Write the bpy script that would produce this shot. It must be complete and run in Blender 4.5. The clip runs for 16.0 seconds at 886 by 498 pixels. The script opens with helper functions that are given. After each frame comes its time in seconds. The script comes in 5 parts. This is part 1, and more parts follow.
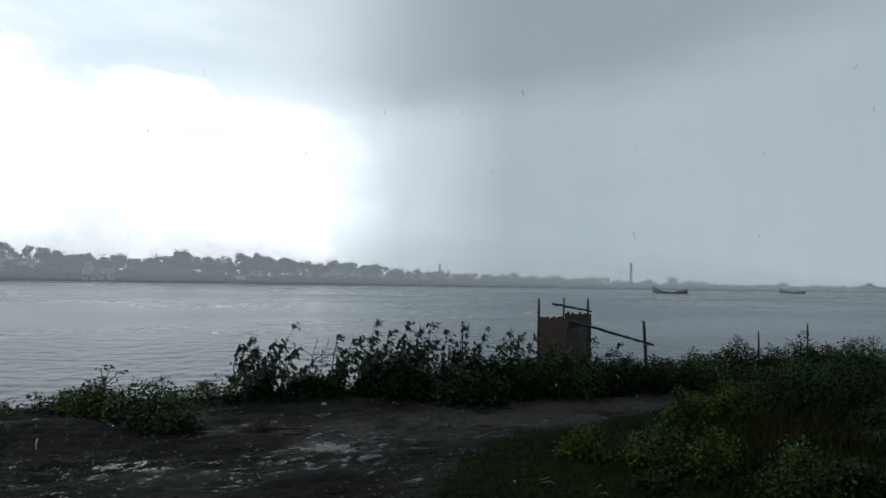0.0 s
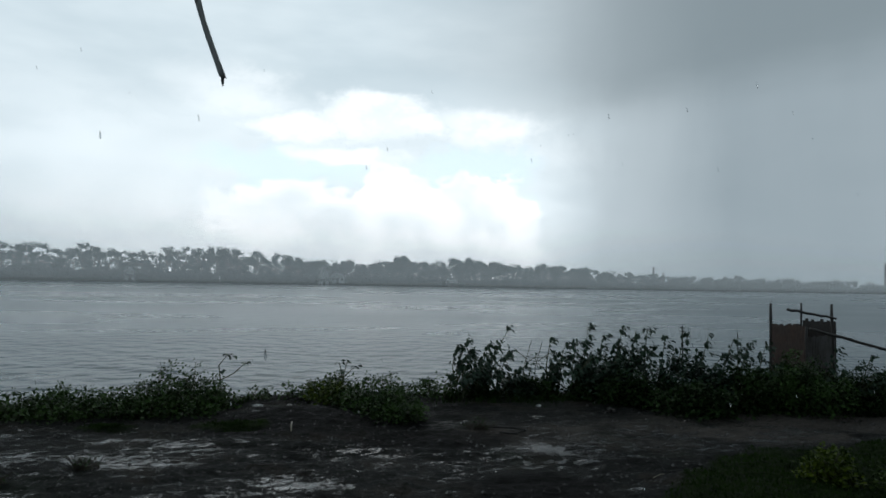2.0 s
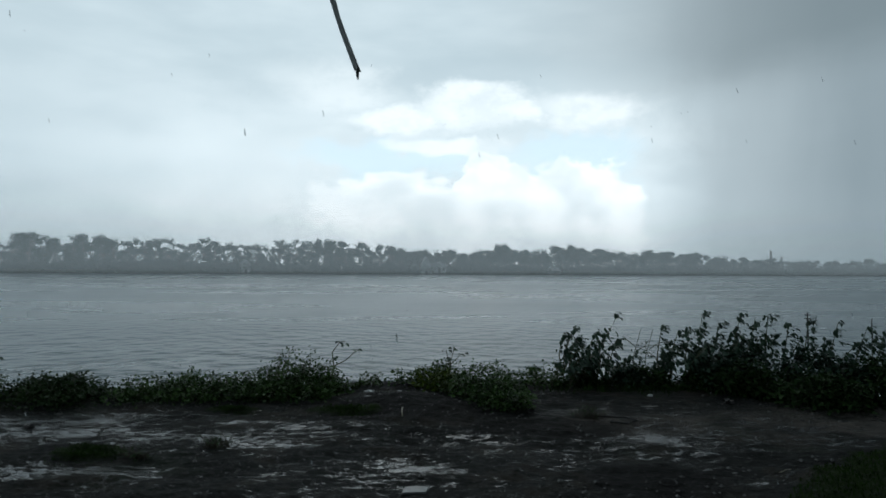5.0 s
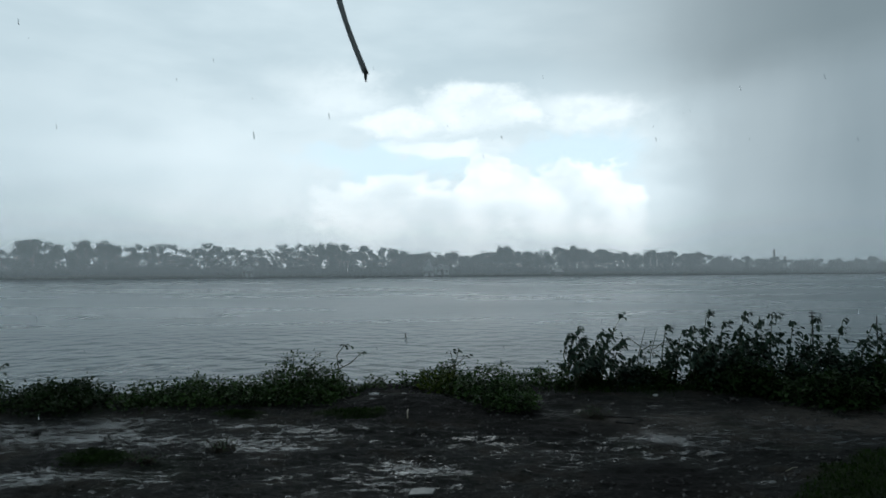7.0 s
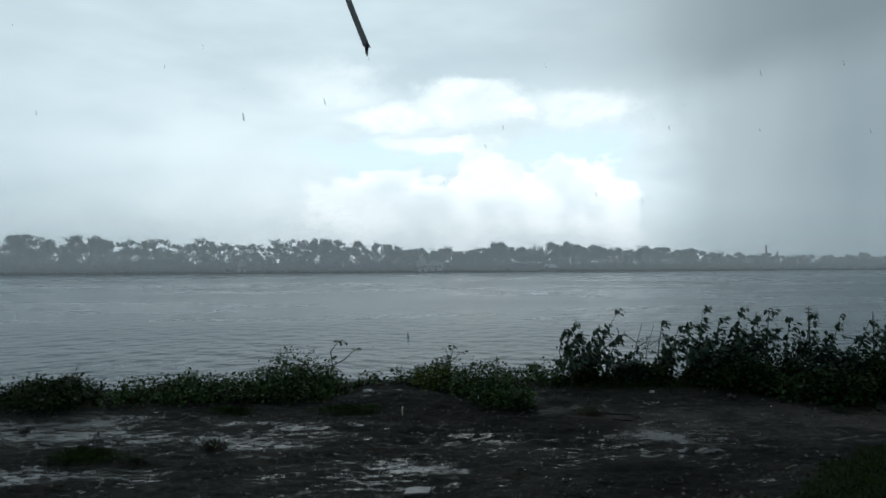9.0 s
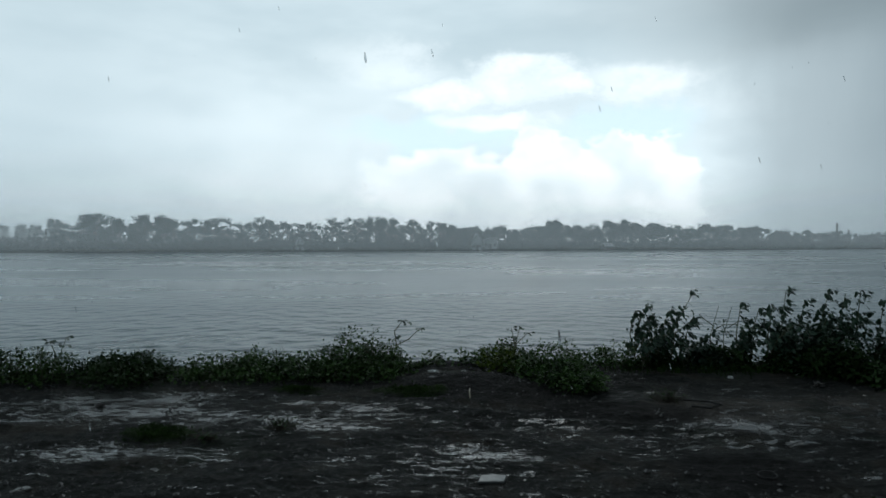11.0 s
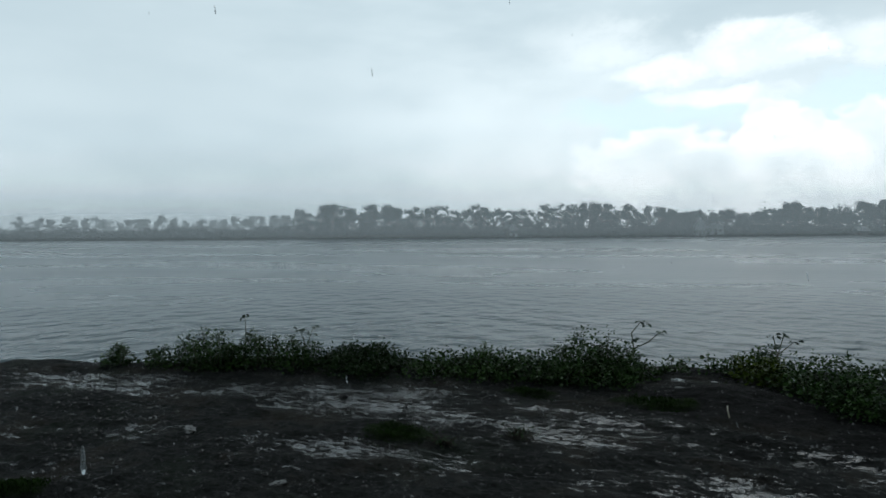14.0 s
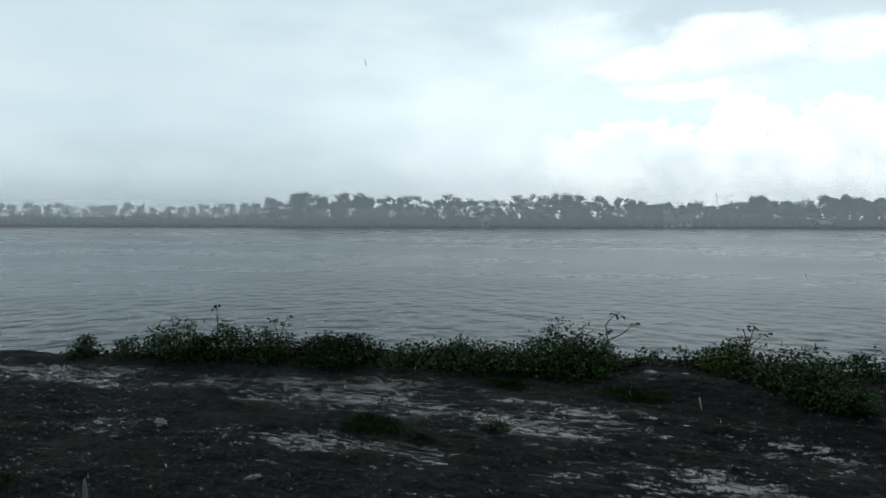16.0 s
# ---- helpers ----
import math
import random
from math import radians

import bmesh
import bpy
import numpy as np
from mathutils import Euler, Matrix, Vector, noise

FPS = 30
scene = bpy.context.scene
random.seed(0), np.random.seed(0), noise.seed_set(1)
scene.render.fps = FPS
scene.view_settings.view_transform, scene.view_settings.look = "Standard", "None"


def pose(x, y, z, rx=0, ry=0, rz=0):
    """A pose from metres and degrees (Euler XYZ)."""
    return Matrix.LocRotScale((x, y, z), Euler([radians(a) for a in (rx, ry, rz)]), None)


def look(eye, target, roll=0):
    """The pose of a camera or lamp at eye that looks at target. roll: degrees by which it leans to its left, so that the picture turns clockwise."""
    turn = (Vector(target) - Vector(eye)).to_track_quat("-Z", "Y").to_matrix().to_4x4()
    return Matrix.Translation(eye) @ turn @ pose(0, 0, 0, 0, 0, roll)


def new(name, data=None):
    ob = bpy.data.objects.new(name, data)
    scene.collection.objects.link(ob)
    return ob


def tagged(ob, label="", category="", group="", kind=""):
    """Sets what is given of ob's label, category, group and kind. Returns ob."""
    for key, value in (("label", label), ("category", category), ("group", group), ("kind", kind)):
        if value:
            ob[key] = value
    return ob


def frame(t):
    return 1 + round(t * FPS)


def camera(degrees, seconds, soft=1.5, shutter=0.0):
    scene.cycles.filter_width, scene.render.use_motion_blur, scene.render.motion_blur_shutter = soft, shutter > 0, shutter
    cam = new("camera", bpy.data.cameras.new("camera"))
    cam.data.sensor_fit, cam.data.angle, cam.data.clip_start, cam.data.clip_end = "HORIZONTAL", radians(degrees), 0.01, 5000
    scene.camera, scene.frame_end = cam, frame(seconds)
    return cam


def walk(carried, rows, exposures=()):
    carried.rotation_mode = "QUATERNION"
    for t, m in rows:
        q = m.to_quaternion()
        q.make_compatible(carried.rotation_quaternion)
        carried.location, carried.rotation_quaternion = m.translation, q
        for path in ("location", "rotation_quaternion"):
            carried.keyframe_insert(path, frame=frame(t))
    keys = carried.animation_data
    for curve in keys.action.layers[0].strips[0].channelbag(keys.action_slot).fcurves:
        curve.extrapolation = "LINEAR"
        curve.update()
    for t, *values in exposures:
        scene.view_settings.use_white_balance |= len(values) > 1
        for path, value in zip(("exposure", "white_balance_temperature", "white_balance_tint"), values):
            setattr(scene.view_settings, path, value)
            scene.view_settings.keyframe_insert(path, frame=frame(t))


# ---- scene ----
# camera, held in the hand under a shelter on the river bank
cam = camera(67.83, 16.0, soft=1.6)
PATH = [  # seconds, x, y, z, pitch, roll, yaw
    (0.0, 0.000, -0.000, 1.700, 2.73, -1.50, 0.00),
    (0.5, -0.002, -0.028, 1.687, 2.74, -1.32, 5.40),
    (1.0, -0.016, -0.036, 1.693, 2.92, -0.82, 9.75),
    (1.5, -0.038, -0.046, 1.689, 2.68, -1.28, 13.92),
    (2.0, -0.036, -0.080, 1.695, 2.59, -1.39, 17.99),
    (2.5, -0.039, -0.129, 1.693, 2.02, -0.87, 21.68),
    (3.0, -0.058, -0.119, 1.693, 1.57, -0.68, 23.96),
    (3.5, -0.067, -0.107, 1.682, 1.71, -0.92, 25.49),
    (4.0, -0.075, -0.096, 1.687, 1.54, -0.84, 26.29),
    (6.5, -0.080, -0.122, 1.685, 1.48, -0.31, 27.05),
    (7.0, -0.082, -0.119, 1.682, 1.66, 0.08, 26.98),
    (7.5, -0.075, -0.106, 1.679, 1.48, -0.08, 26.79),
    (8.0, -0.073, -0.102, 1.678, 1.65, 0.09, 26.55),
    (10.5, -0.338, 0.069, 1.683, -0.25, -0.51, 26.96),
    (11.0, -0.387, 0.095, 1.683, -0.61, -0.03, 31.12),
    (11.5, -0.487, 0.168, 1.697, -0.10, 0.90, 32.02),
    (12.0, -0.612, 0.192, 1.718, -0.69, 0.49, 36.32),
    (12.5, -0.753, 0.237, 1.737, -0.94, 1.08, 37.62),
    (13.0, -0.889, 0.318, 1.768, -3.47, 1.81, 39.12),
    (13.5, -0.908, 0.344, 1.778, -1.73, 1.55, 43.76),
    (14.0, -0.892, 0.331, 1.782, -1.78, 0.40, 49.41),
    (14.5, -0.888, 0.385, 1.793, -2.37, -0.09, 49.56),
    (15.0, -0.918, 0.350, 1.795, -2.64, -0.14, 48.62),
    (15.5, -0.940, 0.346, 1.815, -2.38, 0.00, 47.75),
    (16.0, -0.958, 0.322, 1.797, -2.67, -0.17, 47.00),
]
EXPOSURES = [  # seconds, stops, kelvin, tint
    (0.0, 0.45, 6330, 11), (0.5, 0.85, 6400, 11), (1.0, 0.40, 6330, 10), (1.5, 0.30, 6300, 9), (2.0, 0.17, 6260, 8), (2.5, 0.16, 6230, 7), (3.0, 0.15, 6200, 6),
    (3.5, 0.08, 6130, 5), (4.0, 0.06, 6120, 5), (6.5, 0.06, 6060, 4), (8.0, 0.06, 6060, 4), (10.5, 0.22, 6100, 4), (11.0, 0.13, 6080, 4), (12.0, 0.12, 6090, 4), (12.5, 0.12, 6100, 4),
    (13.0, 0.25, 6180, 5), (13.5, 0.20, 6160, 5), (14.0, 0.14, 6140, 5), (14.5, 0.38, 6200, 5), (15.0, 0.40, 6200, 5), (15.5, 0.28, 6170, 5), (16.0, 0.25, 6160, 5)]
walk(cam, [(t, pose(x, y, z, 90 + p, r, w)) for t, x, y, z, p, r, w in PATH], EXPOSURES)

# plan: the near ground lies at 0, the river's water at WATER; the far bank is a straight line FAR metres off
WATER = -1.65
FAR = 228.0
FAR_AZ = radians(51)
FN = (-math.sin(FAR_AZ), math.cos(FAR_AZ))
FU = (math.cos(FAR_AZ), math.sin(FAR_AZ))


def far_point(az, extra=0.0):
    """Place on the far bank, extra metres behind the water's edge, in the direction az (degrees to the left)."""
    s = FAR * math.tan(FAR_AZ - radians(az))
    k = (FAR + extra) / FAR
    return (FN[0] * FAR * k + FU[0] * s * k, FN[1] * FAR * k + FU[1] * s * k)


# ---------------------------------------------------------------- node helpers
class N:
    """A socket that takes arithmetic."""
    tree = None

    def __init__(self, s):
        self.s = s

    @staticmethod
    def math(op, *args):
        n = N.tree.nodes.new("ShaderNodeMath")
        n.operation = op
        for k, a in enumerate(args):
            if isinstance(a, N):
                N.tree.links.new(a.s, n.inputs[k])
            else:
                n.inputs[k].default_value = a
        return N(n.outputs[0])

    def __add__(self, o): return N.math("ADD", self, o)
    def __sub__(self, o): return N.math("SUBTRACT", self, o)
    def __mul__(self, o): return N.math("MULTIPLY", self, o)
    def __rsub__(self, o): return N.math("SUBTRACT", o, self)

    def step(self, a, b, lo=0.0, hi=1.0):
        """Smooth change from lo at a to hi at b."""
        n = N.tree.nodes.new("ShaderNodeMapRange")
        n.interpolation_type = "SMOOTHSTEP"
        N.tree.links.new(self.s, n.inputs[0])
        if a > b:
            a, b, lo, hi = b, a, hi, lo
        for k, v in enumerate((a, b, lo, hi)):
            n.inputs[1 + k].default_value = v
        return N(n.outputs[0])


def noise_of(vec, scale, detail=4.0, rough=0.55, distortion=0.0):
    n = N.tree.nodes.new("ShaderNodeTexNoise")
    N.tree.links.new(vec, n.inputs["Vector"])
    n.inputs["Scale"].default_value = scale
    n.inputs["Detail"].default_value = detail
    n.inputs["Roughness"].default_value = rough
    n.inputs["Distortion"].default_value = distortion
    return N(n.outputs["Fac"])


def stretched(vec, sx, sy, sz, rot=0.0):
    """The vector turned about z, then scaled along its axes."""
    if rot:
        n = N.tree.nodes.new("ShaderNodeMapping")
        n.inputs["Rotation"].default_value = (0, 0, rot)
        N.tree.links.new(vec, n.inputs["Vector"])
        vec = n.outputs[0]
    n = N.tree.nodes.new("ShaderNodeMapping")
    n.inputs["Scale"].default_value = (sx, sy, sz)
    N.tree.links.new(vec, n.inputs["Vector"])
    return n.outputs[0]


def mixed(fac, a, b):
    """Colours a and b (tuples or sockets) mixed by fac."""
    n = N.tree.nodes.new("ShaderNodeMix")
    n.data_type = "RGBA"
    if isinstance(fac, N):
        N.tree.links.new(fac.s, n.inputs["Factor"])
    else:
        n.inputs["Factor"].default_value = fac
    for key, v in ((6, a), (7, b)):
        if isinstance(v, tuple):
            n.inputs[key].default_value = (*v, 1)
        else:
            N.tree.links.new(v, n.inputs[key])
    return n.outputs[2]


# ---------------------------------------------------------------- sky and sun
SUN_AZ, SUN_EL = 27.0, 42.0
world = bpy.data.worlds.new("rain_sky")
scene.world = world
world.use_nodes = True
nt = N.tree = world.node_tree
nt.nodes.clear()
coord = nt.nodes.new("ShaderNodeTexCoord").outputs["Generated"]
sep = nt.nodes.new("ShaderNodeSeparateXYZ")
nt.links.new(coord, sep.inputs[0])
dx, dy, dz = (N(s) for s in sep.outputs)
az = N.math("MULTIPLY", N.math("ARCTAN2", dx * -1.0, dy), 57.2958)
el = N.math("MULTIPLY", N.math("ARCSINE", dz), 57.2958)
soft_n = noise_of(stretched(coord, 1, 1, 2.2), 2.4, 4, 0.5)
puff_n = noise_of(stretched(coord, 1, 1, 1.5), 8.0, 7, 0.62, 0.5)
streak_n = noise_of(stretched(coord, 1, 1, 3.6), 4.0, 5, 0.5)
fall_n = noise_of(stretched(coord, 1, 1, 0.12), 16.0, 4, 0.5)
waz = az + (soft_n - 0.5) * 10.0
wel = el + (soft_n - 0.5) * 8.0
nishita = nt.nodes.new("ShaderNodeTexSky")
nishita.sky_type = "NISHITA"
nishita.sun_disc = False
nishita.sun_elevation = radians(SUN_EL)
nishita.sun_rotation = radians(-SUN_AZ)
dim = nt.nodes.new("ShaderNodeVectorMath")
dim.operation = "SCALE"
dim.inputs["Scale"].default_value = 0.11
nt.links.new(nishita.outputs[0], dim.inputs[0])
# grey rain cloud all round
colour = mixed((streak_n * 0.5 + soft_n * 0.5).step(0.34, 0.66), (0.53, 0.615, 0.66), (0.70, 0.775, 0.81))
# thin bright cloud over the middle of the river
bright = waz.step(1, 9) * waz.step(66, 44) * wel.step(17.5, 10.5)
colour = mixed(bright * (streak_n * 0.6 + puff_n * 0.4).step(0.36, 0.62, 0.55, 0.95), colour, (0.81, 0.875, 0.905))
colour = mixed(az.step(50, 74) * el.step(2, 12) * 0.6, colour, (0.55, 0.63, 0.67))


def lobe(paz, pel, caz, cel, raz, rel, soft_edge=0.22):
    """One rounded cloud head about a direction, with an edge that the noise in paz, pel makes uneven."""
    u, v = (paz - caz) * (1.0 / raz), (pel - cel) * (1.0 / rel)
    return N.math("SQRT", u * u + v * v).step(1.0 + soft_edge, 1.0 - soft_edge)


def joined(masks):
    out = masks[0]
    for m_ in masks[1:]:
        out = N.math("MAXIMUM", out, m_)
    return out


knob_n = noise_of(stretched(coord, 1, 1, 1.2), 19.0, 5, 0.6)
side_n = noise_of(stretched(coord, 1.1, 1.3, 1.7), 11.0, 5, 0.6)
paz = az + (side_n - 0.5) * 9.0 + (knob_n - 0.5) * 2.5
pel = el + (puff_n - 0.5) * 6.0 + (knob_n - 0.5) * 4.5
# rifts of blue sky between the cloud banks
rift = joined([lobe(az + (side_n - 0.5) * 7.0, pel, 31.5, 9.3, 7.5, 1.5, 0.45), lobe(az + (side_n - 0.5) * 6.0, pel, 15.5, 9.8, 5.0, 2.2, 0.45)])
colour = mixed(rift * 0.8, colour, mixed(0.72, dim.outputs[0], (0.70, 0.85, 0.91)))
# long banks of lit cloud above the rifts
saz, sel = az + (side_n - 0.5) * 10.0, el + (streak_n - 0.5) * 5.0 + (knob_n - 0.5) * 2.5
band = joined([lobe(saz, sel, 31.5, 12.4, 4.0, 1.3, 0.4), lobe(saz, sel, 23.5, 13.3, 5.5, 1.7, 0.35), lobe(saz, sel, 14.0, 13.0, 4.5, 1.5, 0.6),
               lobe(saz, sel, 27.0, 10.2, 5.0, 0.6, 0.5), lobe(saz, sel, 36.5, 15.3, 4.0, 1.5, 0.7) * 0.5])
colour = mixed(band * side_n.step(0.36, 0.6, 0.55, 1.0) * 0.9, colour, (1.02, 1.05, 1.06))
# white cumulus low over the far bank, with heaped tops
heap = joined([lobe(paz, pel, 31.5, 4.2, 7.0, 4.0, 0.1), lobe(paz, pel, 22.5, 5.2, 4.8, 4.6, 0.07), lobe(paz, pel, 14.6, 4.6, 5.0, 4.8, 0.1),
               lobe(paz, pel, 41.5, 4.0, 8.0, 4.0, 0.6) * 0.42, lobe(paz, pel, 25.0, 1.5, 15.0, 4.5, 0.4)])
lit = (puff_n * 0.45 + knob_n * 0.55).step(0.34, 0.62)
colour = mixed(heap * lit.step(0, 1, 0.72, 1.0), colour, mixed(lit, (0.88, 0.93, 0.955), (1.10, 1.12, 1.13)))
colour = mixed(el.step(3.6, 1.0) * heap * 0.35, colour, (0.84, 0.90, 0.93))
# the shower on the right: a pale fringe, then grey streaks that hang from a darker base
fringe = (az + (soft_n - 0.5) * 3.0 + (fall_n - 0.5) * 3.0 + (puff_n - 0.5) * 5.0 - el * 0.08).step(10.5, 0.5)
colour = mixed(fringe, colour, (0.47, 0.525, 0.555))
shower = (az + (soft_n - 0.5) * 3.0 + (fall_n - 0.5) * 4.0).step(6.0, -7.0)
colour = mixed(shower, colour, mixed((soft_n * 0.7 + fall_n * 0.3).step(0.3, 0.7), (0.285, 0.335, 0.365), (0.318, 0.368, 0.398)))
base = (el + (soft_n - 0.5) * 8.0 + (streak_n - 0.5) * 4.0 + az * 0.15).step(11.5, 19.5) * az.step(19, 0) * az.step(-60, -36, 0.4, 1.0)
colour = mixed(base * 0.72, colour, (0.185, 0.225, 0.245))
lid = (el + (streak_n - 0.5) * 7.0).step(13.5, 19.0) * az.step(28, 14) * az.step(-5, 8)
colour = mixed(lid * 0.35, colour, (0.36, 0.41, 0.44))
# haze of rain along the horizon, and the heavy rain cloud overhead
colour = mixed(el.step(5.0, 0.0) * az.step(36, 60) * 0.5, colour, (0.62, 0.70, 0.74))
colour = mixed(N.math("COSINE", (az - 32.0) * 0.0174533).step(0.15, -0.5) * 0.9, colour, (0.16, 0.18, 0.19))
colour = mixed(el.step(24.0, 42.0) * 0.9, colour, (0.19, 0.215, 0.23))
colour = mixed(el.step(0.0, -2.0), colour, (0.12, 0.14, 0.15))
bg = nt.nodes.new("ShaderNodeBackground")
nt.links.new(colour, bg.inputs[0])
bg.inputs[1].default_value = 1.0
nt.links.new(bg.outputs[0], nt.nodes.new("ShaderNodeOutputWorld").inputs[0])

sun = new("sun", bpy.data.lights.new("sun", "SUN"))
sun.data.energy = 0.3
sun.data.angle = radians(25)
sun.data.color = (1.0, 0.97, 0.92)
a, e = radians(SUN_AZ), radians(SUN_EL)
sun.matrix_world = look((-40 * math.sin(a) * math.cos(e), 40 * math.cos(a) * math.cos(e), 40 * math.sin(e)), (0, 0, 0))


# ---------------------------------------------------------------- materials
def material(name, rough=0.6):
    m = bpy.data.materials.new(name)
    m.use_nodes = True
    N.tree = m.node_tree
    b = m.node_tree.nodes["Principled BSDF"]
    b.inputs["Roughness"].default_value = rough
    return m, b


def put(b, key, v):
    if isinstance(v, N):
        v = v.s
    N.tree.links.new(v, b.inputs[key])


def bump(b, height, strength, distance):
    n = N.tree.nodes.new("ShaderNodeBump")
    n.inputs["Strength"].default_value = strength
    n.inputs["Distance"].default_value = distance
    N.tree.links.new(height.s, n.inputs["Height"])
    N.tree.links.new(n.outputs[0], b.inputs["Normal"])


def place():
    return N.tree.nodes.new("ShaderNodeNewGeometry").outputs["Position"]


def attribute(name):
    n = N.tree.nodes.new("ShaderNodeAttribute")
    n.attribute_name = name
    return N(n.outputs["Fac"])


def leafy(name, dark, light, rough=0.42, gloss=0.10):
    """Leaves: each one with a tone of its own, between dark and light."""
    m, b = material(name, rough)
    g = N.tree.nodes.new("ShaderNodeNewGeometry")
    o = N.tree.nodes.new("ShaderNodeObjectInfo")
    r = N(g.outputs["Random Per Island"]) * 0.75 + N(o.outputs["Random"]) * 0.25
    blotch = noise_of(g.outputs["Position"], 4.5, 3).step(0.36, 0.64)
    put(b, "Base Color", mixed(r * 0.5 + blotch * 0.5, dark, light))
    b.inputs["Specular IOR Level"].default_value = gloss
    return m


def grained(name, dark, light, scale, rough=0.7, squeeze=(1, 1, 1), relief=0.004, strength=0.5):
    """Weathered matter: two scales of tone and a fine relief."""
    m, b = material(name, rough)
    p = place()
    v = stretched(p, *squeeze)
    fine, coarse = noise_of(v, scale, 5, 0.6), noise_of(p, scale * 0.13, 3)
    put(b, "Base Color", mixed((fine * 0.6 + coarse * 0.4).step(0.3, 0.7), dark, light))
    put(b, "Roughness", coarse.step(0.3, 0.7, max(rough - 0.15, 0.05), min(rough + 0.12, 1)))
    bump(b, fine, strength, relief)
    return m


LEAF = leafy("weed_leaves", (0.004, 0.016, 0.004), (0.046, 0.100, 0.018), 0.5, 0.14)
LEAF_TALL = leafy("tall_weed_leaves", (0.010, 0.026, 0.017), (0.036, 0.076, 0.042), 0.38, 0.28)
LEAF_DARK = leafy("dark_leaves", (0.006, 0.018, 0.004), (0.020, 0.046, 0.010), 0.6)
LEAF_YELLOW = leafy("yellow_green_leaves", (0.014, 0.036, 0.002), (0.080, 0.115, 0.006))
GRASS = leafy("grass_blades", (0.005, 0.015, 0.002), (0.020, 0.046, 0.005), 0.8)
RUSTY = leafy("rusty_dead_grass", (0.014, 0.007, 0.003), (0.050, 0.024, 0.009), 0.8)
DEAD = leafy("dead_stalks", (0.022, 0.020, 0.016), (0.06, 0.052, 0.038), 0.7)
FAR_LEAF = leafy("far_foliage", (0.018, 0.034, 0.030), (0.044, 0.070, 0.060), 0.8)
LEAF_MID = leafy("rank_shrub_leaves", (0.004, 0.014, 0.002), (0.066, 0.112, 0.012), 0.55, 0.12)
# darker copy of the far foliage for the thicket: shade put into its colour
FAR_LEAF_SHADED = leafy("far_foliage_shaded", (0.009, 0.020, 0.016), (0.026, 0.044, 0.034), 0.8)
STEM = grained("green_stem", (0.03, 0.045, 0.02), (0.08, 0.085, 0.045), 60)
BARK = grained("wet_bark", (0.03, 0.025, 0.02), (0.09, 0.075, 0.06), 8, 0.7, (1, 1, 0.2), 0.02)
BAMBOO = grained("wet_grey_bamboo", (0.014, 0.013, 0.013), (0.042, 0.039, 0.036), 40, 0.5, (1, 1, 0.15))
MAT_BROWN = grained("brown_woven_mat", (0.034, 0.022, 0.017), (0.078, 0.050, 0.040), 45, 0.75, (1, 1, 0.3))
MAT_DARK = grained("dark_wet_mat", (0.022, 0.020, 0.019), (0.055, 0.048, 0.043), 45, 0.7, (1, 1, 0.3))
CLOD = grained("wet_mud_clods", (0.009, 0.009, 0.0085), (0.034, 0.033, 0.031), 30, 0.45)
BRICK = grained("sooty_brick", (0.05, 0.04, 0.036), (0.12, 0.09, 0.075), 3, 0.85)
PLASTER = grained("whitewash", (0.55, 0.57, 0.57), (0.75, 0.77, 0.77), 2, 0.8)
TIN = grained("pale_tin_roof", (0.30, 0.32, 0.33), (0.50, 0.52, 0.53), 4, 0.5)
HULL = grained("tarred_boat_hull", (0.045, 0.046, 0.048), (0.105, 0.105, 0.107), 4, 0.6)
THATCH = grained("thatch", (0.05, 0.042, 0.03), (0.13, 0.11, 0.075), 50, 0.85, (1, 1, 1), 0.02)
FIBRE = grained("frayed_sacking", (0.14, 0.15, 0.155), (0.30, 0.32, 0.32), 160, 0.8, (1, 1, 0.2), 0.002)
thin = FIBRE.node_tree.nodes.new("ShaderNodeBsdfTranslucent")
thin.inputs[0].default_value = (0.52, 0.55, 0.56, 1)
weave = FIBRE.node_tree.nodes.new("ShaderNodeMixShader")
weave.inputs[0].default_value = 0.7
FIBRE.node_tree.links.new(FIBRE.node_tree.nodes["Principled BSDF"].outputs[0], weave.inputs[1])
FIBRE.node_tree.links.new(thin.outputs[0], weave.inputs[2])
FIBRE.node_tree.links.new(weave.outputs[0], FIBRE.node_tree.nodes["Material Output"].inputs[0])
PLASTIC = grained("dirty_white_plastic", (0.40, 0.42, 0.42), (0.68, 0.70, 0.70), 30, 0.4)
TILE = grained("pale_broken_tile", (0.07, 0.08, 0.08), (0.17, 0.18, 0.18), 25, 0.5)
STONE = grained("wet_grey_stone", (0.05, 0.052, 0.05), (0.15, 0.152, 0.145), 25, 0.4)
RUBBER = grained("black_hose", (0.006, 0.006, 0.006), (0.014, 0.014, 0.014), 40, 0.8)
STRAW = grained("pale_straw", (0.16, 0.15, 0.11), (0.34, 0.32, 0.24), 60, 0.6)

DROP, b = material("rain_drop", 0.08)
b.inputs["Base Color"].default_value = (0.85, 0.9, 0.92, 1)
b.inputs["Transmission Weight"].default_value = 0.75
b.inputs["IOR"].default_value = 1.33

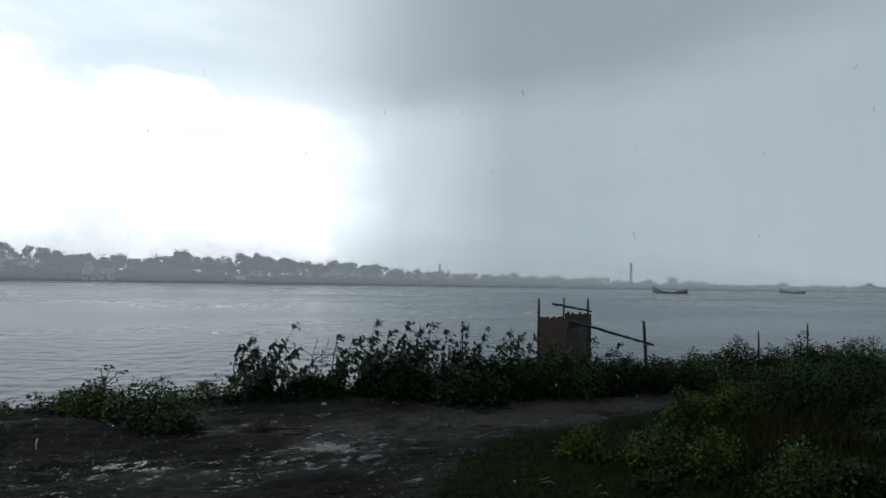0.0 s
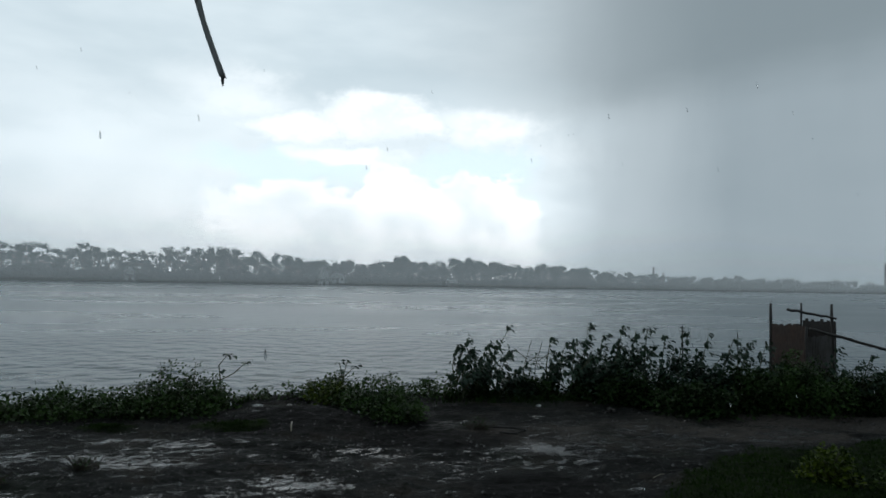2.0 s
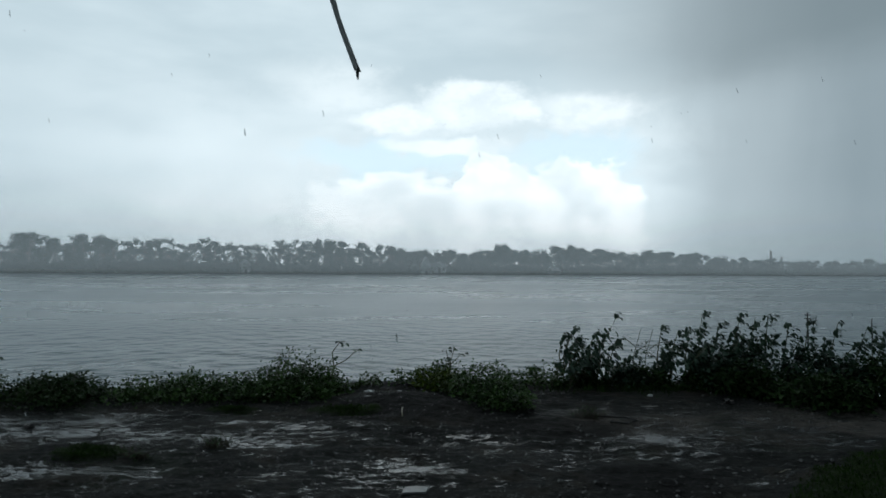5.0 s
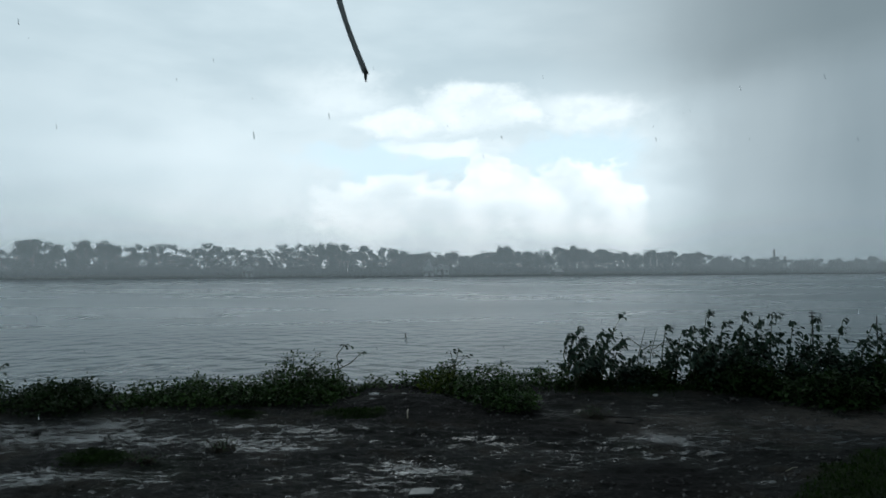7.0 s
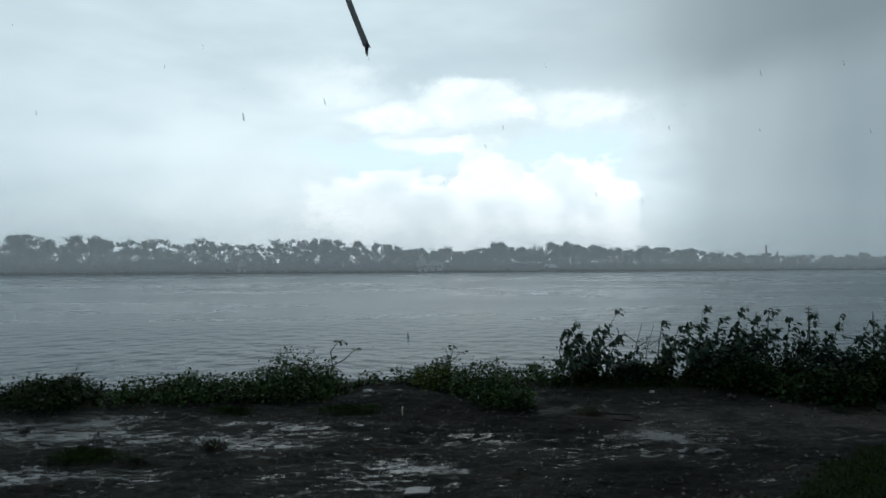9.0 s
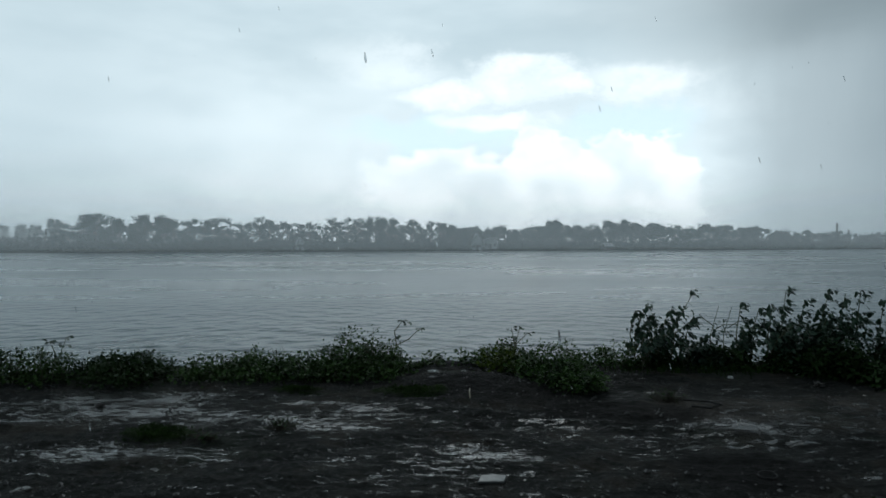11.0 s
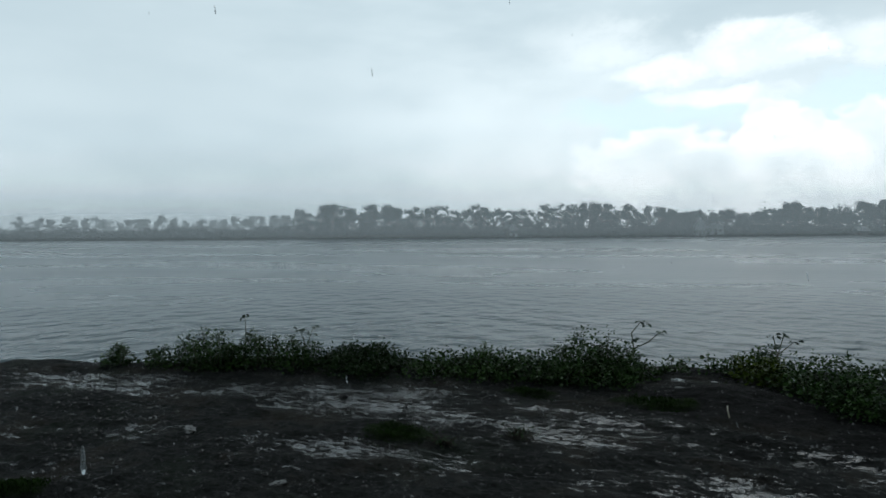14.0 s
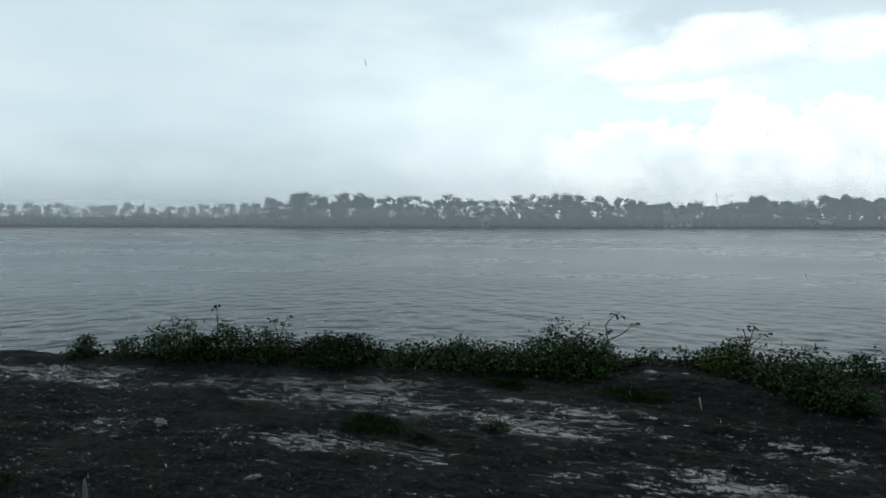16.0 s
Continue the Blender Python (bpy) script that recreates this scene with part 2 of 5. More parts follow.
# mud, with puddles, worn grass and the far fields in one sheet
GROUND, b = material("wet_mud", 0.5)
p = place()
wet, green = attribute("wet"), attribute("grass")
grit, clods, stains = noise_of(p, 70.0, 4, 0.65), noise_of(stretched(p, 1, 1.5, 1), 13.0, 7, 0.68), noise_of(p, 1.3, 5, 0.6)
speck = noise_of(stretched(p, 0.55, 1.3, 1, radians(-30)), 17.0, 8, 0.76)
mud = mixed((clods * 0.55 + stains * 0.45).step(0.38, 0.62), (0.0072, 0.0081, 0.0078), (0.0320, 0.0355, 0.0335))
mud = mixed(stains.step(0.5, 0.64) * 0.6, mud, (0.030, 0.0245, 0.0180))
mud = mixed(noise_of(p, 0.9, 5, 0.65).step(0.52, 0.64) * 0.55, mud, (0.020, 0.028, 0.019))
# dark lines in the mud colour, along the low parts of the ledge relief
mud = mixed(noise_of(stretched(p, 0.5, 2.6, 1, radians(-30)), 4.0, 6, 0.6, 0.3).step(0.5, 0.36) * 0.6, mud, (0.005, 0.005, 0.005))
mud = mixed(grit.step(0.54, 0.72) * 0.4, mud, (0.050, 0.050, 0.047))
mud = mixed(attribute("silt") * clods.step(0.3, 0.65, 0.35, 1.0), mud, (0.098, 0.089, 0.080))
lump = noise_of(p, 30.0, 4, 0.6, 0.4)
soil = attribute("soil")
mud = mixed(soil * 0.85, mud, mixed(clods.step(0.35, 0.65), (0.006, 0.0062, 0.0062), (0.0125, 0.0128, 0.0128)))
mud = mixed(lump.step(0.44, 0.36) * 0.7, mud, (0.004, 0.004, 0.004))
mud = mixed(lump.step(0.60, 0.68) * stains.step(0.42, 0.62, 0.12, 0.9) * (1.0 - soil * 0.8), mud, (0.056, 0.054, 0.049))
turf = mixed(noise_of(p, 14.0, 5, 0.6).step(0.3, 0.7), (0.005, 0.012, 0.002), (0.014, 0.028, 0.005))
ledge = noise_of(stretched(p, 0.5, 2.6, 1, radians(-30)), 4.0, 6, 0.6, 0.3)
fine = noise_of(stretched(p, 0.75, 1.2, 1, radians(-30)), 42.0, 5, 0.7)
trod = noise_of(stretched(p, 0.62, 1.35, 1, radians(-30)), 9.0, 3, 0.5, 0.6)
film = (wet - soil * 0.45 + (speck - 0.5) * 2.3 + (fine - 0.5) * 2.2 + (trod - 0.5) * 1.7 + (ledge - 0.5) * 0.8).step(0.50, 0.72)
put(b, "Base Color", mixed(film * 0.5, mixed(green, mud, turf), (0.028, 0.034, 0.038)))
put(b, "Roughness", film.step(0, 1, 0.72, 0.15))
put(b, "Specular IOR Level", (film * (1.0 - green)).step(0, 1, 0.04, 0.8))
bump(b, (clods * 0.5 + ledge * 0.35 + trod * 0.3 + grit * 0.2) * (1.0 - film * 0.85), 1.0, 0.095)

# river water under rain: silty, ruffled at three scales
RIVER, b = material("river_water", 0.2)
p = place()
swell = noise_of(stretched(p, 0.75, 1.0, 1, radians(-58)), 0.42, 3, 0.5, 0.6)
chop = noise_of(p, 1.05, 1.5, 0.45)
ripple = noise_of(stretched(p, 1.1, 0.85, 1, radians(-60)), 2.4, 3, 0.55)
rings = noise_of(p, 14.0, 3, 0.6)
gusts = noise_of(stretched(p, 0.5, 1.5, 1, radians(-40)), 0.035, 4, 0.5)
put(b, "Base Color", mixed(gusts.step(0.3, 0.7), (0.070, 0.104, 0.118), (0.083, 0.120, 0.134)))
reach = N.tree.nodes.new("ShaderNodeVectorMath")
reach.operation = "LENGTH"
N.tree.links.new(p, reach.inputs[0])
put(b, "Roughness", gusts.step(0.3, 0.7, 0.25, 0.32))
b.inputs["Specular IOR Level"].default_value = 0.4
b.inputs["IOR"].default_value = 1.33
bump(b, (swell * 0.24 + chop * 0.60 + ripple * 0.15 + rings * 0.012) * N(reach.outputs["Value"]).step(14, 55, 1.0, 0.13), 1.0, 0.85)

# added haze sheets over the far side of the river: mostly clear, they scatter the sky's light
HAZE, b = material("rain_haze", 1.0)
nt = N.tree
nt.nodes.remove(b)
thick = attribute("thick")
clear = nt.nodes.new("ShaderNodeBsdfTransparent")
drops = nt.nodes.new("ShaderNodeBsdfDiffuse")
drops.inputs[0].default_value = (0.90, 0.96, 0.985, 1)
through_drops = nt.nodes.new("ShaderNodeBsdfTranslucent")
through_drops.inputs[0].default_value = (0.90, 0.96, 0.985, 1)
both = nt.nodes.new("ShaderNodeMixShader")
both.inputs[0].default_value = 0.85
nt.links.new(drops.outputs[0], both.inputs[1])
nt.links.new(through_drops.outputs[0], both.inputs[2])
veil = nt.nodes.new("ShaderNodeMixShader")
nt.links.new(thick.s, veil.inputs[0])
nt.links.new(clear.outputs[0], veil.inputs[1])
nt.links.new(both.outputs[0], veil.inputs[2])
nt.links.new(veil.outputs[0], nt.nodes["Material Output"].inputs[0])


# ---------------------------------------------------------------- mesh helpers
class Geo:
    """Gathers vertices and faces of one mesh."""

    def __init__(self):
        self.v, self.f = [], []

    def add(self, verts, faces):
        k = len(self.v)
        self.v.extend([tuple(q) for q in verts])
        self.f.extend([tuple(i + k for i in q) for q in faces])

    def mesh(self, name, mat, smooth=False):
        me = bpy.data.meshes.new(name)
        me.from_pydata(self.v, [], self.f)
        me.materials.append(mat)
        if smooth:
            me.shade_smooth()
        return me


def box(g, c, s, rz=0.0, tilt=0.0, taper=1.0):
    m = Matrix.Translation(c) @ Euler((0, tilt, rz)).to_matrix().to_4x4()
    out = []
    for k in (-1, 1):
        w = taper if k > 0 else 1.0
        out += [m @ Vector((i * s[0] / 2 * w, j * s[1] / 2 * w, k * s[2] / 2)) for i, j in ((-1, -1), (1, -1), (1, 1), (-1, 1))]
    g.add(out, [(3, 2, 1, 0), (4, 5, 6, 7), (0, 1, 5, 4), (1, 2, 6, 5), (2, 3, 7, 6), (3, 0, 4, 7)])


def tube(g, points, radii, sides=6):
    """A tapered, bent rod through the points."""
    rings = []
    pts = [Vector(q) for q in points]
    for k, q in enumerate(pts):
        d = (pts[min(k + 1, len(pts) - 1)] - pts[max(k - 1, 0)]).normalized()
        u = d.cross(Vector((0.31, 0.95, 0.05))).normalized()
        w = d.cross(u)
        rings += [q + radii[k] * (math.cos(t) * u + math.sin(t) * w) for t in (math.tau * i / sides for i in range(sides))]
    n = len(pts)
    faces = [(r * sides + i, r * sides + (i + 1) % sides, (r + 1) * sides + (i + 1) % sides, (r + 1) * sides + i) for r in range(n - 1) for i in range(sides)]
    g.add(rings, faces + [tuple(range(sides))[::-1], tuple(range((n - 1) * sides, n * sides))])


LEAF_FORM = [(0, 0, 0), (0.30, 0.42, 0.05), (0.30, 1.0 - 0.35, 0.02), (0, 1.0, -0.16), (-0.30, 0.65, 0.02), (-0.30, 0.42, 0.05), (0, 0.5, -0.03)]
LEAF_FACES = [(0, 1, 6), (1, 2, 6), (2, 3, 6), (3, 4, 6), (4, 5, 6), (5, 0, 6)]


def leaf(g, at, aim, size, width=1.0, turn=0.0):
    """One folded, pointed leaf from its stalk at `at` towards aim."""
    d = Vector(aim).normalized()
    q = d.to_track_quat("Y", "Z") @ Euler((0, turn, 0)).to_quaternion()
    at = Vector(at)
    g.add([at + q @ Vector((x * size * width, y * size, z * size)) for x, y, z in LEAF_FORM], LEAF_FACES)


def far_leaf(g, at, aim, size, width=1.0, turn=0.0):
    """A far leaf clump: two folded triangles."""
    q = Vector(aim).normalized().to_track_quat("Y", "Z") @ Euler((0, turn, 0)).to_quaternion()
    at = Vector(at)
    g.add([at + q @ Vector((x * size * width, y * size, z * size)) for x, y, z in ((0, 0, 0), (0.32, 0.55, 0.06), (0, 1.0, -0.1), (-0.32, 0.5, 0.06))], [(0, 1, 2), (0, 2, 3)])


def part(name, geo, mat, parent, label="", kind="", smooth=False):
    me = geo if isinstance(geo, bpy.types.Mesh) else geo.mesh(name, mat, smooth)
    ob = new(name, me)
    ob.parent = parent
    return tagged(ob, label, kind=kind)


def thing(name, x, y, z, label, category, group="", kind=""):
    ob = new(name)
    ob.location = (x, y, z)
    ob.empty_display_size = 0.1
    return tagged(ob, label, category, group, kind)


def solid(name, geo, mat, label, category, kind="", group="", smooth=False):
    return tagged(new(name, geo.mesh(name, mat, smooth)), label, category, group, kind)


# ---------------------------------------------------------------- ground
def lattice(ix, iy, seed):
    h = (ix.astype(np.int64) * 374761393 + iy.astype(np.int64) * 668265263 + seed * 974634777) & 0x7FFFFFFF
    h = ((h ^ (h >> 13)) * 1274126177) & 0x7FFFFFFF
    return ((h ^ (h >> 16)) & 0xFFFF) / 65535.0


def value_noise(x, y, seed):
    ix, iy = np.floor(x), np.floor(y)
    fx, fy = x - ix, y - iy
    fx, fy = fx * fx * (3 - 2 * fx), fy * fy * (3 - 2 * fy)
    a, b_, c, d = (lattice(ix + i, iy + j, seed) for j in (0, 1) for i in (0, 1))
    return (a * (1 - fx) + b_ * fx) * (1 - fy) + (c * (1 - fx) + d * fx) * fy


def fbm(x, y, scale, octaves, seed):
    total, amp, norm = 0, 1.0, 0
    for k in range(octaves):
        total = total + amp * value_noise(x * scale, y * scale, seed + k)
        norm += amp
        amp *= 0.55
        scale *= 2.03
    return total / norm


EDGE = [(-60, -70), (-25, -14), (-15, -2.5), (-11.3, 1.9), (-9.9, 3.6), (-8.3, 5.6), (-6.6, 6.5), (-5.3, 7.7), (-4.6, 8.5), (-2.9, 9.4), (-1.0, 10.2), (1.8, 10.9), (5, 12.2), (9, 13.6), (20, 18), (60, 36), (400, 170), (3000, 1300)]


def river_side(x, y):
    """Distance from the near bank's edge, positive over the water."""
    best = np.full(np.shape(x), 1e9)
    sign = np.ones(np.shape(x))
    for (ax, ay), (bx, by) in zip(EDGE, EDGE[1:]):
        ux, uy = bx - ax, by - ay
        t = np.clip(((x - ax) * ux + (y - ay) * uy) / (ux * ux + uy * uy), 0, 1)
        d = np.hypot(x - ax - t * ux, y - ay - t * uy)
        s = np.sign(ux * (y - ay) - uy * (x - ax))
        near = d < best
        best, sign = np.where(near, d, best), np.where(near, s, sign)
    return best * sign


def smooth(a, b_, x):
    t = np.clip((x - a) / (b_ - a), 0, 1)
    return t * t * (3 - 2 * t)


PUDDLES = [(-7.36, 4.57, 0.7, 0.16), (-6.7, 4.45, 0.8, 0.26), (-5.0, 4.9, 0.75, 0.24), (-5.8, 4.8, 0.5, 0.2), (-3.15, 4.35, 0.55, 0.28), (-2.2, 5.75, 0.5, 0.22),
           (-1.1, 6.55, 0.75, 0.24), (-0.7, 8.2, 0.9, 0.26), (-6.6, 3.7, 0.5, 0.16), (-7.18, 2.08, 0.22, 0.09), (-8.6, 3.1, 1.0, 0.2), (-9.8, 2.0, 0.8, 0.2), (-2.4, 5.8, 0.45, 0.2),
           (0.9, 7.9, 0.9, 0.16), (2.6, 9.6, 0.8, 0.15), (-5.3, 3.35, 0.5, 0.12), (-1.9, 7.6, 0.7, 0.15), (-7.7, 4.4, 0.6, 0.15), (-5.6, 5.55, 0.4, 0.08),
           (0.3, 8.6, 0.8, 0.16), (1.7, 8.9, 0.8, 0.16), (1.0, 8.2, 0.7, 0.12), (2.3, 9.35, 0.7, 0.12), (-0.6, 7.4, 0.7, 0.12), (-1.7, 6.2, 0.6, 0.1), (-2.6, 8.0, 0.5, 0.08), (3.2, 9.6, 0.5, 0.1)]
WET_ZONES = [(-5.3, 3.2, 1.2, 0.3), (-3.0, 4.5, 1.0, 0.35), (-6.0, 4.5, 2.3, 0.85), (-8.8, 2.7, 1.9, 0.5), (-1.2, 7.0, 1.7, 0.6), (1.2, 8.7, 2.6, 0.8), (-4.8, 4.6, 1.2, 0.6)]
TURF_LINE = [(-0.9, 3.2), (-0.08, 5.2), (0.22, 6.1), (0.55, 6.9), (1.5, 7.9), (3.0, 8.7), (4.5, 9.6), (9, 12)]
TUFTS = [(-5.47, 3.72, 0.34, 0.20), (-4.5, 6.2, 0.45, 0.16), (-5.65, 5.62, 0.35, 0.07), (-6.2, 1.0, 0.22, 0.15)]
TURN = math.atan2(0.5, 0.865)


def blobs(x, y, spots):
    """Mask of long, ragged patches that lie along the bank."""
    m = np.zeros(np.shape(x))
    c, s = math.cos(TURN), math.sin(TURN)
    for px_, py_, rx, ry in spots:
        u, v = (x - px_) * c + (y - py_) * s, -(x - px_) * s + (y - py_) * c
        m = np.maximum(m, 1.0 - np.minimum(1.5, (u / rx) ** 2 + (v / ry) ** 2) / 1.5)
    return m


def turf_mask(x, y):
    xs, ys = np.array([q[0] for q in TURF_LINE]), np.array([q[1] for q in TURF_LINE])
    line_y = np.interp(x, xs, ys)
    inside = smooth(0.22, -0.22, y - line_y + (fbm(x, y, 2.2, 4, 31) - 0.5) * 1.3) * smooth(-1.05, -0.15, x + (fbm(x, y, 1.1, 3, 37) - 0.5) * 2.0)
    patch = smooth(0.25, 0.6, blobs(x, y, TUFTS) + (fbm(x, y, 6, 3, 41) - 0.5) * 0.6)
    return np.maximum(inside, patch)


def relief(x, y):
    """Height, wetness and turf of the ground at x, y."""
    d = river_side(x, y)
    dn = x * FN[0] + y * FN[1]
    r = np.hypot(x, y)
    near = smooth(60, 25, r)
    lumps = fbm(x, y, 1.1, 3, 3)
    ruts = fbm(x * 0.865 + y * 0.5, (y * 0.865 - x * 0.5) * 2.6, 1.6, 5, 7)
    crumbs = fbm(x, y, 9.0, 4, 11)
    pools = blobs(x, y, [(q[0], q[1], q[2] * 1.6, q[3] * 2.3) for q in PUDDLES])
    zones = blobs(x, y, WET_ZONES) * smooth(0.30, 0.62, fbm(x, y, 1.4, 4, 77))
    wet_ = smooth(0.0, 0.8, pools) * 0.20 + smooth(0.0, 1.0, zones) * 0.36 + smooth(0.62, 0.34, ruts) * 0.22 + 0.025 + 0.16 * (fbm(x, y, 0.7, 2, 91) - 0.5)
    turf_ = turf_mask(x, y)
    z = (lumps - 0.5) * 0.06 + (ruts - 0.5) * 0.07 + (crumbs - 0.5) * 0.05 * (1 - 0.45 * smooth(0.1, 0.8, zones))
    z = z * (1 - 0.6 * smooth(0.2, 0.8, pools)) - 0.012 * smooth(0.1, 0.6, pools)
    # spoil heap at the gap, low ridge of a track, banked turf on one side
    z = z + 0.13 * np.exp(-(((x + 3.9) / 0.8) ** 2 + ((y - 6.9) / 0.55) ** 2)) + 0.05 * np.exp(-(((x + 2.7) * 0.4) ** 2 + ((y - 5.95 - (x + 2.7) * 0.25) / 0.12) ** 2))
    z = z * near + turf_ * 0.03 + 0.25 * smooth(1.5, 6, x) * smooth(12, 8, y) * smooth(3, 6, y) * near
    wet_ = wet_ * (1 - turf_)
    z = z * smooth(0.8, -0.4, d)
    bank = smooth(0.0, 3.2, d + (fbm(x, y, 1.5, 3, 17) - 0.5) * 0.9)
    z = z * (1 - bank) - 3.2 * bank
    far = smooth(FAR - 2.5, FAR + 2.0, dn + (fbm(x, y, 0.05, 3, 23) - 0.5) * 3)
    z = z + far * (2.25 + 0.5 * fbm(x, y, 0.03, 3, 5) + smooth(FAR, FAR + 60, dn) * 0.6)
    return z, wet_, np.maximum(turf_, np.where(far > 0.6, 1.0, 0.0)), d


angles = np.radians(np.concatenate([np.arange(-52, 100, 0.27), np.arange(100, 308, 4.0)]))
radii = np.concatenate([np.arange(0.05, 2.6, 0.3), np.arange(2.6, 13.5, 0.042), np.geomspace(13.6, 190, 60), np.linspace(194, 300, 40), np.geomspace(306, 4200, 45)])
aa, rr = np.meshgrid(angles, radii)
gx, gy = -np.sin(aa) * rr, np.cos(aa) * rr
gz, gwet, ggrass, _ = relief(gx, gy)
gsilt = smooth(0.05, 0.7, blobs(gx, gy, [(1.1, 8.75, 2.9, 0.8), (-1.0, 7.6, 1.6, 0.6)])) * smooth(0.3, 0.6, fbm(gx, gy, 1.7, 4, 83)) * (1 - ggrass)
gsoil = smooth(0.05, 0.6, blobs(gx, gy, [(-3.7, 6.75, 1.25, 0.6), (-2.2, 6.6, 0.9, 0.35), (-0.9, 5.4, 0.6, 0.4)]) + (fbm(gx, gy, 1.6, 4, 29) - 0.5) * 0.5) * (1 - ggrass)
na, nr = len(angles), len(radii)
idx = np.arange(na * nr).reshape(nr, na)
nxt = np.roll(idx, -1, axis=1)
quads = np.stack([idx[:-1], nxt[:-1], nxt[1:], idx[1:]], -1)[:, :, ::-1].reshape(-1, 4)
me = bpy.data.meshes.new("ground")
me.from_pydata(np.stack([gx, gy, gz], -1).reshape(-1, 3).tolist(), [], quads.tolist())
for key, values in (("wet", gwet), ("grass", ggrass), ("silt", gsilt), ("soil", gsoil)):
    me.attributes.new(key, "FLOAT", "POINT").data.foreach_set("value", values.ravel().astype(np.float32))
me.materials.append(GROUND)
me.shade_smooth()
tagged(new("ground", me), "wet dark muddy river bank with puddles and worn turf", "ground", kind="structure")

g = Geo()
rings_w = [0.0, 6, 14, 30, 60, 120, 250, 500, 1000, 2000, 4200]
wv = [(-math.sin(t) * r, math.cos(t) * r, WATER) for r in rings_w[1:] for t in (math.tau * k / 48 for k in range(48))]
g.add(wv, [(i * 48 + k, i * 48 + (k + 1) % 48, (i + 1) * 48 + (k + 1) % 48, (i + 1) * 48 + k) for i in range(len(rings_w) - 2) for k in range(48)])
solid("water", g, RIVER, "wide grey silty river ruffled by wind and rain", "river", kind="structure")


def height(x, y):
    return float(relief(np.array([float(x)]), np.array([float(y)]))[0][0])


# ---------------------------------------------------------------- rain haze over the river
def haze_sheet(a_n, a_s, b_n, b_s, top, amount, fade_a, fade_b):
    """Upright haze sheet between two places given across (n) and along (s) the far bank."""
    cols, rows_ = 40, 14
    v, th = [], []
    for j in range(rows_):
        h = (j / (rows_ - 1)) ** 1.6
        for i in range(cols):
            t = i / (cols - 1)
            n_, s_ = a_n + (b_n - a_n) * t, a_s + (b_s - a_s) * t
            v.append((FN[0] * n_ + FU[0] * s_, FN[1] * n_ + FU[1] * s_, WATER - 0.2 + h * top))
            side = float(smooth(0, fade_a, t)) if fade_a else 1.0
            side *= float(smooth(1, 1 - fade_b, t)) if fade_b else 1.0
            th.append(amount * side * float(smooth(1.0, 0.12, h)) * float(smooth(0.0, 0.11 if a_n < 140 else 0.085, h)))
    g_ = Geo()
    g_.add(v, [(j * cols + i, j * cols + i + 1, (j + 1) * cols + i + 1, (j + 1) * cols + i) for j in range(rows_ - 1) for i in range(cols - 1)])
    me_ = g_.mesh("rain", HAZE)
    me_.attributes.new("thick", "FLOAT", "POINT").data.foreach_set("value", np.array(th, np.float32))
    return tagged(new("rain", me_), "thin grey sheet added as rain haze over the river", "rain", kind="stuff")


# sheets added one behind another, so that haze thickens with distance
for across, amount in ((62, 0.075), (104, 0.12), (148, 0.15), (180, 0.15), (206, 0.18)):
    haze_sheet(across, -1500, across, 3500, max(20, across * 0.17), amount, 0, 0)
haze_sheet(FAR + 22, -900, FAR + 22, 60, 22, 0.38, 0, 0.16)
haze_sheet(212, 60, 212, 3500, 34, 0.17, 0.16, 0)


# ---------------------------------------------------------------- far bank
def crown(g_, rnd, c, rx, rz, count, size):
    """Leaf clumps in an uneven crown made of several lobes."""
    lobes = [(c[0] + rnd.uniform(-0.6, 0.6) * rx, c[1] + rnd.uniform(-0.6, 0.6) * rx, c[2] + rnd.uniform(-0.55, 0.6) * rz, rnd.uniform(0.22, 0.45)) for _ in range(10)]
    for _ in range(count):
        lx, ly, lz, k = rnd.choice(lobes)
        d = Vector((rnd.gauss(0, 1), rnd.gauss(0, 1), rnd.gauss(0, 1))).normalized() * (rnd.random() ** 0.45)
        at = (lx + d.x * rx * k, ly + d.y * rx * k, lz + d.z * rz * k)
        far_leaf(g_, at, (rnd.gauss(0, 1), rnd.gauss(0, 1), rnd.gauss(0, 0.6)), size * rnd.uniform(0.6, 1.3), 1.2, rnd.uniform(0, 6.28))


def far_tree_form(seed, airy):
    """One far tree, 1 unit high, as a trunk with limbs and a crown."""
    rnd = random.Random(seed)
    tg, cg = Geo(), Geo()
    lean = rnd.uniform(-0.05, 0.05)
    fork = rnd.uniform(0.22, 0.36)
    tube(tg, [(0, 0, -0.02), (lean * 0.5, 0, fork * 0.6), (lean, 0.01, fork), (lean * 1.4, 0, 0.85)], [0.022, 0.018, 0.015, 0.005], 6)
    for k in range(11 if airy else 5):
        a_ = rnd.uniform(0, 6.28)
        r_ = rnd.uniform(0.10, 0.30)
        top = (lean + math.cos(a_) * r_, math.sin(a_) * r_, rnd.uniform(0.40, 0.93) - r_ * 0.2)
        tube(tg, [(lean, 0, fork + 0.03 * k), ((lean + top[0]) / 2, top[1] / 2, (fork + top[2]) / 2), top], [0.011, 0.008, 0.003], 5)
        if airy:
            crown(cg, rnd, top, rnd.uniform(0.12, 0.2), rnd.uniform(0.08, 0.14), 400, 0.0245)
    if airy:
        crown(cg, rnd, (lean, 0, 0.86), 0.2, 0.12, 500, 0.0235)
    else:
        crown(cg, rnd, (lean, 0, 0.64), 0.36, 0.36, 2800, 0.039)
    return tg.mesh("trunk", BARK), cg.mesh("crown", FAR_LEAF)


